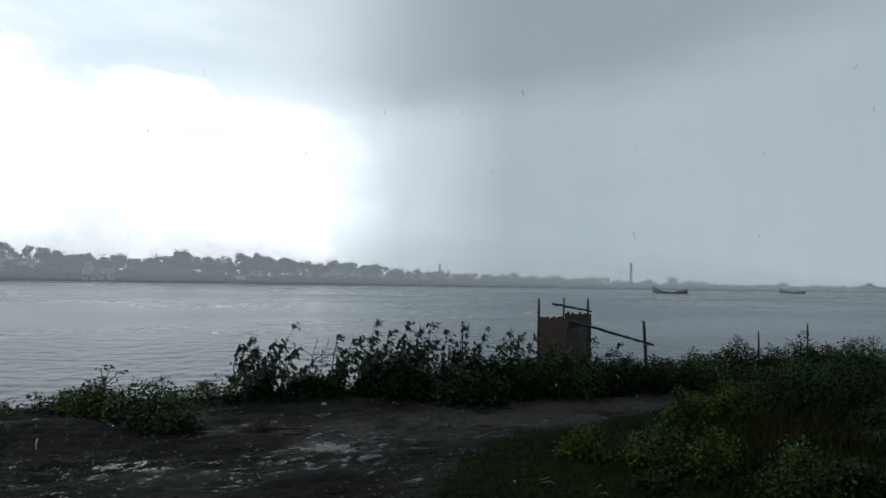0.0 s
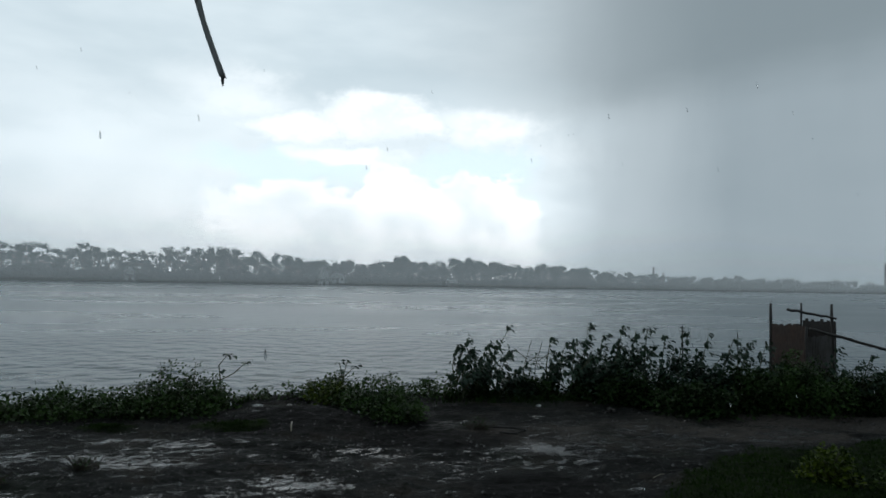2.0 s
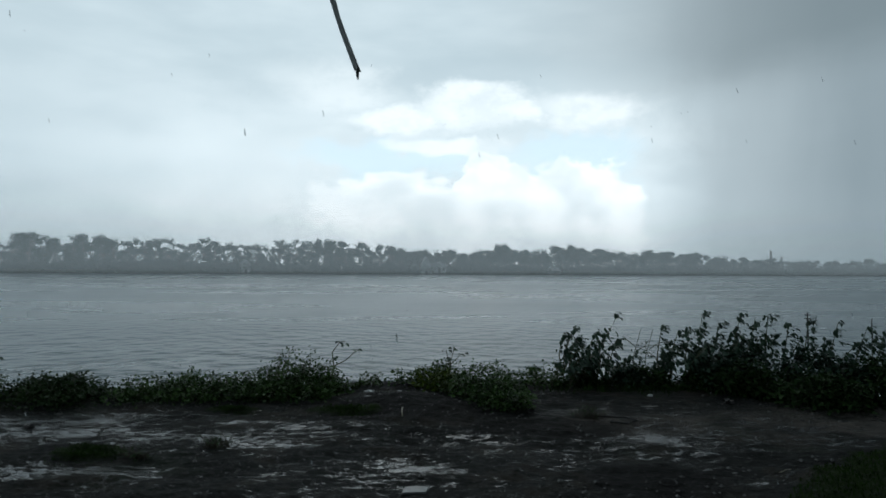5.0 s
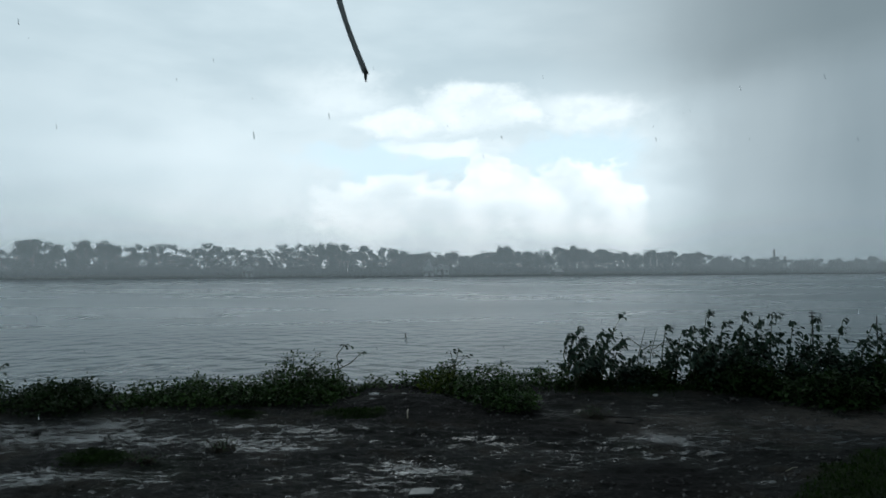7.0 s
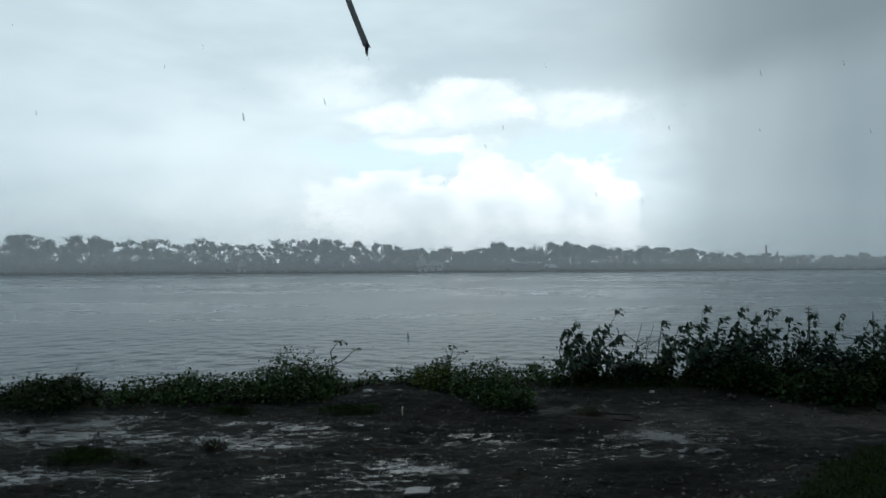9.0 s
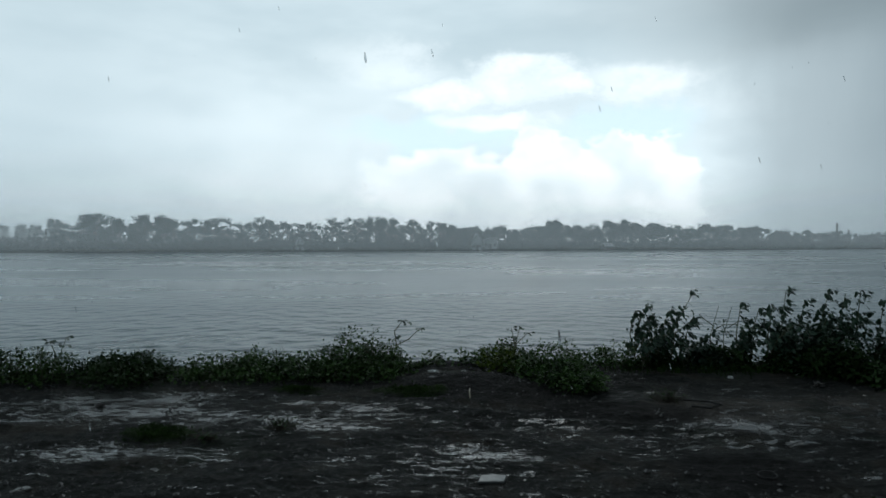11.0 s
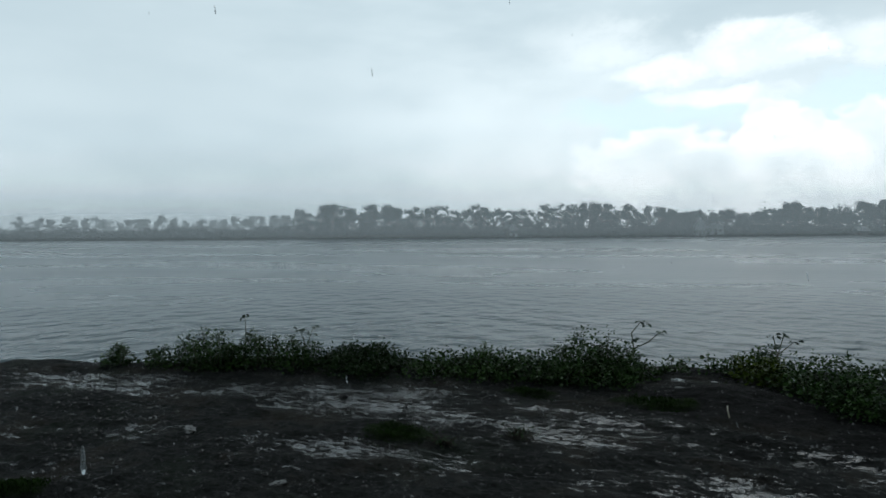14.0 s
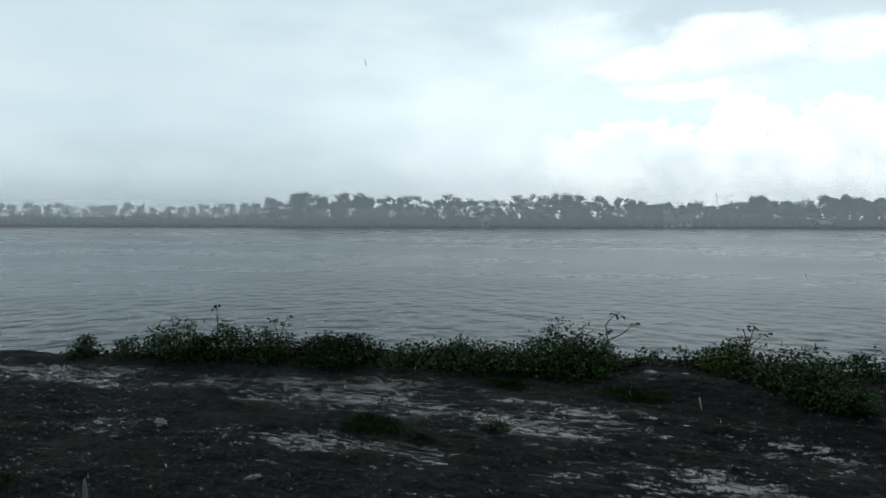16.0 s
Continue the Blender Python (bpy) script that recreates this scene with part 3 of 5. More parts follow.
def far_palm_form(seed):
    rnd = random.Random(seed)
    tg, cg = Geo(), Geo()
    tube(tg, [(0, 0, 0), (0.02, 0, 0.5), (0.05, 0, 0.9)], [0.018, 0.014, 0.012], 6)
    for k in range(26):
        a_, up = rnd.uniform(0, 6.28), rnd.uniform(-0.5, 0.9)
        for j in range(4):
            q = 0.05 + 0.045 * j
            far_leaf(cg, (0.05 + math.cos(a_) * q, math.sin(a_) * q, 0.9 + up * q - 1.2 * q * q * 4 * 0.3), (math.cos(a_), math.sin(a_), up - j * 0.35), 0.07, 0.7)
    return tg.mesh("trunk", BARK), cg.mesh("crown", FAR_LEAF)


AIRY = [far_tree_form(100 + k, True) for k in range(6)]
DENSE = [far_tree_form(200 + k, False) for k in range(5)]
PALM = far_palm_form(300)


def far_tree(form, x, y, h, wide, turn, label, group):
    z = height(x, y)
    t = thing("tree", x, y, z, label, "tree", group)
    t.rotation_euler = (0, 0, turn)
    t.scale = (h * wide, h * wide, h)
    part("trunk", form[0], BARK, t)
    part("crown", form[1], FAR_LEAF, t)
    return t


# height of the woods' skyline above the eye's level, in degrees, by direction
SKY_AZ = [-34, -24, -15, -6, -1, 3, 7, 12, 15.6, 19, 21.6, 24, 28, 32, 36.5, 42, 46, 54, 59, 61.5, 65, 81]
SKY_EL = [0.5, 0.42, 0.58, 0.68, 0.72, 0.95, 1.35, 1.4, 1.85, 1.6, 1.75, 1.25, 1.4, 1.6, 2.05, 1.75, 1.85, 1.95, 2.1, 1.6, 1.1, 1.0]
rnd = random.Random(5)


def skyline(az_, dist):
    return 1.7 + dist * math.tan(radians(float(np.interp(az_, SKY_AZ, SKY_EL))))


for back in (0, 1):
    az_ = 82.0
    while az_ > 30.0:
        extra = rnd.uniform(2, 8) + back * 9 if az_ < 61.5 else rnd.uniform(28, 48)
        x, y = far_point(az_, extra)
        h = skyline(az_, math.hypot(x, y)) - height(x, y)
        far_tree(rnd.choice(AIRY if az_ < 61.5 else AIRY + DENSE), x, y, h * rnd.uniform(0.84, 1.16) * (0.88 if back else 1), rnd.uniform(0.75, 1.0), rnd.uniform(0, 6.28), "tall airy tree with a tufted crown on the far bank", "trees along the far bank")
        az_ -= rnd.uniform(0.65, 1.25)
az_ = 31.0
while az_ > -14:
    x, y = far_point(az_, rnd.uniform(4, 14))
    h = skyline(az_, math.hypot(x, y)) - height(x, y)
    far_tree(rnd.choice(DENSE), x, y, h * rnd.uniform(0.9, 1.12), rnd.uniform(0.85, 1.35), rnd.uniform(0, 6.28), "leafy round-headed tree in the far bank's woods", "woods on the far bank")
    az_ -= rnd.uniform(0.35, 0.75)
for az_, up in ((21.6, 0.3), (15.9, 0.25), (37.0, 0.3), (59.0, 0.25), (36.0, 0.25), (54.0, 0.2)):
    x, y = far_point(az_, 6)
    h = skyline(az_, math.hypot(x, y)) + up * 4 - height(x, y)
    far_tree(rnd.choice(DENSE), x, y, h, 1.0, rnd.uniform(0, 6.28), "broad tree that stands above the far woods", "woods on the far bank")
for az_, up in ((26.1, 0.22), (9.8, 0.2), (-2.7, 0.05), (12.0, 0.1)):
    x, y = far_point(az_, 8)
    far_tree(PALM, x, y, skyline(az_, math.hypot(x, y)) + up * 4 - height(x, y), 1.0, 0.5, "slim palm above the far woods", "palms on the far bank")
# lone spreading trees on the river bend
for az_, dist, top, wide in ((-19.2, 700, 10.5, 1.5), (-21.5, 800, 8.5, 1.3), (-6.2, 480, 8.0, 1.2)):
    x, y = -math.sin(radians(az_)) * dist, math.cos(radians(az_)) * dist
    far_tree(DENSE[1], x, y, top + 1.6, wide, 1.0, "lone spreading tree far down the river", "lone trees")

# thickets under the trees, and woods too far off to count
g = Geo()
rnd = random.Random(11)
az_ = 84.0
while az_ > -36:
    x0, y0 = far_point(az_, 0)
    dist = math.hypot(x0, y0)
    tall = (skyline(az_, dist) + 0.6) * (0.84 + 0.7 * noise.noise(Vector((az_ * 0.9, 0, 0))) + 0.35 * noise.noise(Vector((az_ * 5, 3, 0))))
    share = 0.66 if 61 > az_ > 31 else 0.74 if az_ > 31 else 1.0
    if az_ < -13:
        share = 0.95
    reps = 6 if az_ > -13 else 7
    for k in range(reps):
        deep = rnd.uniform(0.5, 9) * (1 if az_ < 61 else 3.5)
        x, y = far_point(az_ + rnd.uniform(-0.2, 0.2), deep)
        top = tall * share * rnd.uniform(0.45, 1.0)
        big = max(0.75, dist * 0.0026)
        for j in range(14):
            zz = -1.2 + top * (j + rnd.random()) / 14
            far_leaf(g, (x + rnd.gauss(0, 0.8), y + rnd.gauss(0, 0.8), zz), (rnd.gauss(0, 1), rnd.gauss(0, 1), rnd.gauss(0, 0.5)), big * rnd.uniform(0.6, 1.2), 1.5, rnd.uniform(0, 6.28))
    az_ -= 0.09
solid("far_thicket", g, FAR_LEAF_SHADED, "dense dark thicket along the far bank", "thicket", "stuff")


def farmhouse(x, y, w, dep, wall_h, roof_h, turn, wall_mat, label):
    """A small gabled house with a door and windows."""
    z = height(x, y)
    t = thing("house", x, y, z - 0.2, label, "house", "houses on the far bank")
    t.rotation_euler = (0, 0, turn)
    g_ = Geo()
    box(g_, (0, 0, wall_h / 2), (w, dep, wall_h))
    for s in (-1, 1):
        g_.add([(-w / 2, s * dep / 2, wall_h), (w / 2, s * dep / 2, wall_h), (0, s * dep / 2, wall_h + roof_h * 0.94)], [(0, 1, 2) if s < 0 else (2, 1, 0)])
    part("wall", g_, wall_mat, t)
    for s in (-1, 1):
        g_ = Geo()
        o = w / 2 + 0.3
        e_ = dep / 2 + 0.35
        lo, hi = wall_h - roof_h * 0.12, wall_h + roof_h
        g_.add([(s * o, -e_, lo), (0, -e_, hi), (0, e_, hi), (s * o, e_, lo), (s * o, -e_, lo + 0.12), (0, -e_, hi + 0.12), (0, e_, hi + 0.12), (s * o, e_, lo + 0.12)],
               [(0, 1, 2, 3), (7, 6, 5, 4), (0, 4, 5, 1), (1, 5, 6, 2), (2, 6, 7, 3), (3, 7, 4, 0)])
        part("roof", g_, TIN, t)
    g_ = Geo()
    box(g_, (0, -dep / 2 - 0.03, 1.0), (0.9, 0.08, 2.0))
    part("door", g_, HULL, t)
    for s in (-1, 1):
        g_ = Geo()
        box(g_, (s * w * 0.32, -dep / 2 - 0.03, 1.5), (0.8, 0.08, 0.9))
        part("window", g_, HULL, t)


x, y = far_point(28.3, 1.5)
farmhouse(x, y, 3.6, 4.0, 3.2, 3.0, radians(40), PLASTER, "small whitewashed house with a steep gable by the river")
x, y = far_point(27.2, 2.0)
farmhouse(x, y, 5.4, 3.6, 3.0, 1.0, radians(45), PLASTER, "low pale house with a tin roof by the river")
x, y = far_point(17.2, -0.5)
farmhouse(x, y, 4.6, 3.4, 2.2, 1.2, radians(130), BRICK, "shed with a pale tin roof by the river")
x, y = far_point(43.5, 1.0)
farmhouse(x, y, 2.6, 2.6, 2.6, 1.6, radians(60), PLASTER, "pale hut among the far trees")


def chimney(x, y, top, r0, r1, label):
    z = height(x, y)
    t = thing("brick_chimney", x, y, z, label, "chimney", "kiln chimneys")
    g_ = Geo()
    h = top - z
    tube(g_, [(0, 0, -0.3), (0, 0, h * 0.5), (0, 0, h * 0.96)], [r0, (r0 + r1) / 2, r1], 14)
    part("shaft", g_, BRICK, t)
    g_ = Geo()
    tube(g_, [(0, 0, h * 0.95), (0, 0, h * 0.97), (0, 0, h)], [r1 * 1.05, r1 * 1.25, r1 * 1.2], 14)
    part("collar", g_, BRICK, t)
    g_ = Geo()
    box(g_, (0, 0, h * 0.04), (r0 * 3.2, r0 * 3.2, h * 0.08), 0, 0, 0.9)
    part("plinth", g_, BRICK, t)


def bearing(az_, dist):
    return -math.sin(radians(az_)) * dist, math.cos(radians(az_)) * dist


chimney(*bearing(-15.9, 650), 22.6, 1.55, 1.05, "tall tapering brick kiln chimney")
chimney(*bearing(0.3, 420), 12.1, 0.72, 0.52, "slim brick chimney above the far woods")
chimney(*bearing(-0.45, 440), 8.8, 0.6, 0.45, "short brick chimney above the far woods")


# ---------------------------------------------------------------- boats
def cargo_boat(x, y, length, turn, label, cabin):
    """An open wooden boat with a raised stem, ribs, thwarts and a low cabin."""
    t = thing("wooden_boat", x, y, WATER, label, "boat", "boats on the river")
    t.rotation_euler = (0, 0, turn)
    g_ = Geo()
    st = 15
    ring = []
    for k in range(st):
        u = k / (st - 1)
        xx = (u - 0.5) * length
        half = 0.115 * length * max(0.02, math.sin(math.pi * min(1, max(0, u * 0.94 + 0.03))) ** 0.6)
        sheer = length * (0.06 + 0.8 * max(0, 0.5 - u) ** 2.2 + 0.6 * max(0, u - 0.6) ** 2)
        keel = length * (-0.03 + 1.6 * max(0, 0.36 - u) ** 2.1 + 0.3 * max(0, u - 0.75) ** 2)
        ring.append([(xx, -half, sheer), (xx, -half * 0.72, keel * 0.2), (xx, 0, keel), (xx, half * 0.72, keel * 0.2), (xx, half, sheer),
                     (xx, half * 0.86, sheer - 0.02), (xx, 0, sheer * 0.25 + keel * 0.3), (xx, -half * 0.86, sheer - 0.02)])
    m_ = 8
    g_.add([q for r in ring for q in r], [(i * m_ + k, i * m_ + (k + 1) % m_, (i + 1) * m_ + (k + 1) % m_, (i + 1) * m_ + k) for i in range(st - 1) for k in range(m_)] + [tuple(range(m_))[::-1], tuple(range((st - 1) * m_, st * m_))])
    part("hull", g_, HULL, t, smooth=False)
    for u in (-0.12, 0.0, 0.12):
        g_ = Geo()
        box(g_, (u * length, 0, 0.055 * length), (0.02 * length, 0.21 * length, 0.012 * length))
        part("thwart", g_, BAMBOO, t)
    if cabin:
        g_ = Geo()
        pts = []
        for xx in (0.16, 0.40):
            for k in range(9):
                a_ = math.pi * k / 8
                pts.append((xx * length, math.cos(a_) * 0.09 * length, 0.05 * length + math.sin(a_) * 0.06 * length))
        g_.add(pts, [(k, k + 1, k + 10, k + 9) for k in range(8)] + [tuple(range(9))[::-1], tuple(range(9, 18))])
        cabin_ = part("cabin", g_, MAT_DARK, t)
        g_ = Geo()
        tube(g_, [(0.3 * length, 0, 0.1 * length), (0.3 * length, 0, 0.15 * length)], [0.02 * length, 0.015 * length], 7)
        part("vent_pipe", g_, HULL, cabin_)
    return t


x, y = bearing(-19.0, 318)
cargo_boat(x, y, 15.2, radians(-12), "dark wooden river boat with an upswept prow", True)
x, y = bearing(-27.9, 620)
cargo_boat(x, y, 19.0, radians(-25), "long low dark boat moored far down the river", True)
g = Geo()
sx, sy = bearing(-24.2, 520)
pts = []
for k in range(24):
    a_ = math.tau * k / 24
    pts.append((sx + math.cos(a_) * 12 + math.sin(a_) * 5, sy + math.sin(a_) * 9, WATER - 0.2))
pts.append((sx, sy, WATER + 0.7))
g.add(pts, [(k, (k + 1) % 24, 24) for k in range(24)])
solid("sandbar", g, CLOD, "low dark sandbar in the river", "sandbar", "structure", smooth=True)


# ---------------------------------------------------------------- weeds and shrubs on the near bank
def shrub(x, y, w, h, mat, seed, label, leaf_size=0.042, density=1.0, group="shrubs along the bank", lean=(0.06, 0.02)):
    """A leafy weed bush: bent stems that end in heads of leaves, over a dense dark inside."""
    rnd = random.Random(seed)
    t = thing("shrub", x, y, height(x, y) - 0.03, label, "shrub", group)
    lg = Geo()
    stems = max(7, int(13 * w / 0.6))
    per = max(14, int(density * 70 * (h / 0.45) ** 0.6))
    for k in range(stems):
        a_ = rnd.uniform(0, 6.28)
        out = math.sqrt(rnd.random()) * w * 0.5
        base_ = Vector((math.cos(a_) * out * 0.55, math.sin(a_) * out * 0.5, 0))
        edge = 1.0 - 0.45 * (out / (w * 0.5)) ** 2
        stray = 1.16 if rnd.random() < 0.14 else 1.0
        tip = Vector((math.cos(a_) * out + lean[0] * h, math.sin(a_) * out * 0.8 + lean[1], h * edge * rnd.uniform(0.6, 0.98) * stray))
        mid = (base_ + tip) / 2 + Vector((rnd.gauss(0, 0.03), rnd.gauss(0, 0.03), h * 0.08))
        sg = Geo()
        tube(sg, [base_, mid, tip], [0.007, 0.005, 0.002], 4)
        part("stem", sg, STEM, t)
        for j in range(per):
            u = rnd.random() ** 0.75
            q = base_.lerp(mid, u * 2) if u < 0.5 else mid.lerp(tip, u * 2 - 1)
            spread = 0.085 * (0.4 + min(w, 1.1)) * (1.2 - 0.85 * u)
            off = Vector((rnd.gauss(0, spread), rnd.gauss(0, spread), rnd.gauss(0, spread * 0.6)))
            q = q + off
            q.z = max(q.z, 0.02 + 0.03 * rnd.random())
            aim = off.normalized() + Vector((rnd.gauss(0.3, 0.6), rnd.gauss(0, 0.6), rnd.gauss(-0.1 if u < 0.8 else 0.35, 0.45)))
            leaf(lg, q, aim, leaf_size * rnd.uniform(0.6, 1.5) * (1.15 - 0.35 * u), rnd.uniform(0.75, 1.15), rnd.uniform(-1, 1))
    # short growth that hides the stems' feet
    for j in range(int(stems * 9 * density)):
        a_, r_ = rnd.uniform(0, 6.28), math.sqrt(rnd.random()) * w * 0.56
        leaf(lg, (math.cos(a_) * r_, math.sin(a_) * r_ * 0.75, rnd.uniform(0.01, 0.3) * h), (math.cos(a_), math.sin(a_), rnd.gauss(0.3, 0.5)), leaf_size * rnd.uniform(0.8, 1.5), 0.9, rnd.uniform(-1, 1))
    part("foliage", lg, mat, t, kind="stuff")
    return t


LOW = "low green weed bush on the muddy bank edge"
BANK_SHRUBS = [  # x, y, width, height
    (-10.35, 2.75, 0.50, 0.36), (-9.95, 3.15, 0.50, 0.30), (-9.5, 3.6, 0.95, 0.56), (-9.0, 4.1, 0.85, 0.50), (-8.55, 4.42, 0.6, 0.50),
    (-7.1, 5.7, 0.8, 0.36), (-6.7, 6.05, 0.8, 0.40), (-6.25, 6.25, 0.85, 0.40), (-5.85, 6.7, 1.0, 0.56), (-5.55, 6.95, 0.85, 0.60), (-5.3, 6.95, 0.6, 0.32),
    (-4.4, 8.35, 0.6, 0.42), (-3.0, 8.95, 0.75, 0.42), (-9.2, 3.75, 0.7, 0.36), (-7.0, 5.4, 0.75, 0.26), (-6.5, 5.75, 0.8, 0.30),
    (-6.0, 6.2, 0.85, 0.36), (-5.55, 6.5, 0.8, 0.34), (-5.25, 6.65, 0.5, 0.22)]
for k, (x, y, w, h) in enumerate(BANK_SHRUBS):
    shrub(x, y, w, h, LEAF, 500 + k, LOW)
for k, (x, y) in enumerate(((-5.1, 7.75), (-4.8, 8.05), (-4.55, 8.2))):
    shrub(x, y, 0.5, 0.24, LEAF, 525 + k, "sparse seedlings in the gap of the bank weeds", 0.05, 0.35)
shrub(-8.0, 5.0, 1.4, 0.36, LEAF_DARK, 530, "spreading mound of creeper over the bank edge", 0.045, 2.2)
shrub(-3.4, 7.65, 1.05, 0.55, LEAF, 531, "thick green bush that grows out over the mud", 0.042, 1.6)
shrub(-3.05, 7.25, 0.75, 0.36, LEAF, 533, "thick green bush that grows out over the mud", 0.042, 1.4)
shrub(-4.2, 7.85, 0.6, 0.40, LEAF_YELLOW, 532, "pale yellow-green weed bush on the bank edge", 0.045)
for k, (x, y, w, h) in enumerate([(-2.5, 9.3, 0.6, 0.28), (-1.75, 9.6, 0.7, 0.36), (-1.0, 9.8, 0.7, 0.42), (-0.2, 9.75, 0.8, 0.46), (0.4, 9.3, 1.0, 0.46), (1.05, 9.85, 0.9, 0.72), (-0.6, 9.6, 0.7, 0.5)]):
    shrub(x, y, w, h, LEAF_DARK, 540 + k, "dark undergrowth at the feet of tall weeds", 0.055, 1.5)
for k, (x, y, w, h) in enumerate([(1.75, 10.1, 1.4, 0.95), (2.5, 10.5, 1.2, 0.72), (3.3, 10.8, 1.3, 0.66), (4.2, 11.1, 1.4, 0.70), (5.2, 11.4, 1.6, 0.80), (6.3, 11.6, 1.8, 0.93), (7.5, 11.8, 1.9, 0.94), (8.8, 11.8, 2.0, 0.94),
                                  (4.6, 9.7, 1.2, 0.45), (5.4, 9.9, 1.5, 0.58), (6.2, 9.8, 1.6, 0.65), (7.4, 9.8, 1.6, 0.7)]):
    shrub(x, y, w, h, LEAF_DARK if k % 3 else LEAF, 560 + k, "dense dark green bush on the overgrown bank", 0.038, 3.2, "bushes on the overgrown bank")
for k, (x, y, w, h) in enumerate([(-0.85, 9.85, 0.7, 0.78), (-0.55, 10.0, 0.6, 0.84), (0.25, 9.95, 0.7, 0.80), (0.7, 10.0, 0.6, 0.70), (-2.0, 9.55, 0.5, 0.42)]):
    shrub(x, y, w, h, LEAF_TALL, 550 + k, "thick clump of broad-leaved weed between taller stalks", 0.07, 0.8)
# rough bushes that heap up in the grass: x, y, width, height, foliage
ROUGH = [(2.9, 7.75, 0.6, 0.50, LEAF_MID), (3.5, 8.0, 0.7, 0.58, LEAF_MID), (4.3, 8.1, 1.1, 0.70, LEAF_DARK), (5.6, 8.4, 1.4, 0.72, LEAF_DARK),
         (1.42, 6.5, 0.42, 0.40, LEAF_YELLOW), (2.0, 6.25, 0.6, 0.46, LEAF_MID), (2.35, 5.85, 0.65, 0.56, LEAF_MID), (2.25, 6.85, 0.45, 0.30, LEAF), (2.75, 5.15, 0.6, 0.52, LEAF_MID),
         (3.35, 5.4, 0.6, 0.30, LEAF_DARK), (4.9, 7.0, 0.9, 0.46, LEAF_DARK), (3.9, 5.3, 0.7, 0.5, LEAF_DARK), (4.4, 6.2, 0.7, 0.36, LEAF_DARK), (1.8, 5.55, 0.3, 0.2, LEAF_DARK)]
for k, (x, y, w, h, m_) in enumerate(ROUGH):
    shrub(x, y, w, h, m_, 590 + k, "leafy yellow-green shrub in the rough grass" if m_ is LEAF_YELLOW else "dark green bush in the rough grass" if m_ is LEAF_DARK else "green shrub in the rough grass", 0.036, 1.7, "shrubs in the grass")

# one leaf form for the leaves that stand singly
g = Geo()
leaf(g, (0, 0, 0), (0, 1, 0), 1.0)
ONE_LEAF = g.mesh("leaf", LEAF_TALL)


def tall_weed(x, y, h, lean, seed, bare=False):
    """A tall broad-leaved weed bent by the wind; heads of big leaves hang in tiers from its stalks."""
    rnd = random.Random(seed)
    z = height(x, y)
    t = thing("tall_weed", x, y, z - 0.03, "nearly bare forked weed stalk with few leaves" if bare else "tall broad-leaved weed bent by wind on the bank", "weed", "tall weeds on the bank")
    lg = Geo()
    stalks = [(Vector((0, 0, 0)), Vector((lean, rnd.gauss(0, 0.05), h)))]
    for k in range(3 if bare else rnd.choice((2, 2, 3))):
        tip = Vector((rnd.gauss(lean * 0.8, 0.2), rnd.gauss(0, 0.12), h * rnd.uniform(0.45, 0.9)))
        stalks.append((Vector((lean * (0.45 if bare else 0.1), 0, h * (rnd.uniform(0.5, 0.7) if bare else rnd.uniform(0.05, 0.3)))), tip))
    singles = []
    for lo, hi in stalks:
        mid = (lo + hi) / 2 + Vector((-lean * 0.3 - 0.02, 0, 0.03))
        sg = Geo()
        tube(sg, [lo, mid, hi], [0.006, 0.005, 0.003] if bare else [0.011, 0.008, 0.004], 5)
        part("stem", sg, STEM, t)
        tiers = max(4, int((hi - lo).length / 0.07))
        for j in range(tiers):
            u = min(1.0, (j + 1 + rnd.uniform(-0.35, 0.25)) / tiers)
            q = lo.lerp(mid, u * 2) if u < 0.5 else mid.lerp(hi, u * 2 - 1)
            if u < 0.3 or rnd.random() < (0.7 if bare else 0.1 + 0.15 * (1 - u)):
                continue
            fan = 0.015 + 0.09 * (1 - u) + 0.06 * rnd.random()
            side = rnd.uniform(0, 6.28)
            for i in range(4 if bare else rnd.choice((7, 9, 11))):
                a_ = side + rnd.gauss(0, 1.3)
                reach_ = fan * rnd.uniform(0.4, 1.3)
                at = q + Vector((math.cos(a_) * reach_ + (0.01 if bare else 0.03), math.sin(a_) * reach_, rnd.gauss(0.01, 0.018)))
                aim = (math.cos(a_) * 0.6 + 0.6, math.sin(a_) * 0.6, -0.5 + rnd.gauss(0, 0.32))
                size = rnd.uniform(0.052, 0.118) * (1.1 - 0.35 * u) * (0.55 if bare else 1)
                if u > 0.5 and len(singles) < 60:
                    singles.append((at, aim, size, rnd.uniform(-0.5, 0.5)))
                else:
                    leaf(lg, at, aim, size, 0.95, rnd.uniform(-0.5, 0.5))
    if lg.v:
        part("foliage", lg, LEAF_TALL, t, kind="stuff")
    for at, aim, size, turn in singles:
        o = part("leaf", ONE_LEAF, LEAF_TALL, t)
        o.matrix_basis = Matrix.Translation(at) @ (Vector(aim).normalized().to_track_quat("Y", "Z") @ Euler((0, turn, 0)).to_quaternion()).to_matrix().to_4x4() @ Matrix.Diagonal((size * 0.95, size, size, 1))


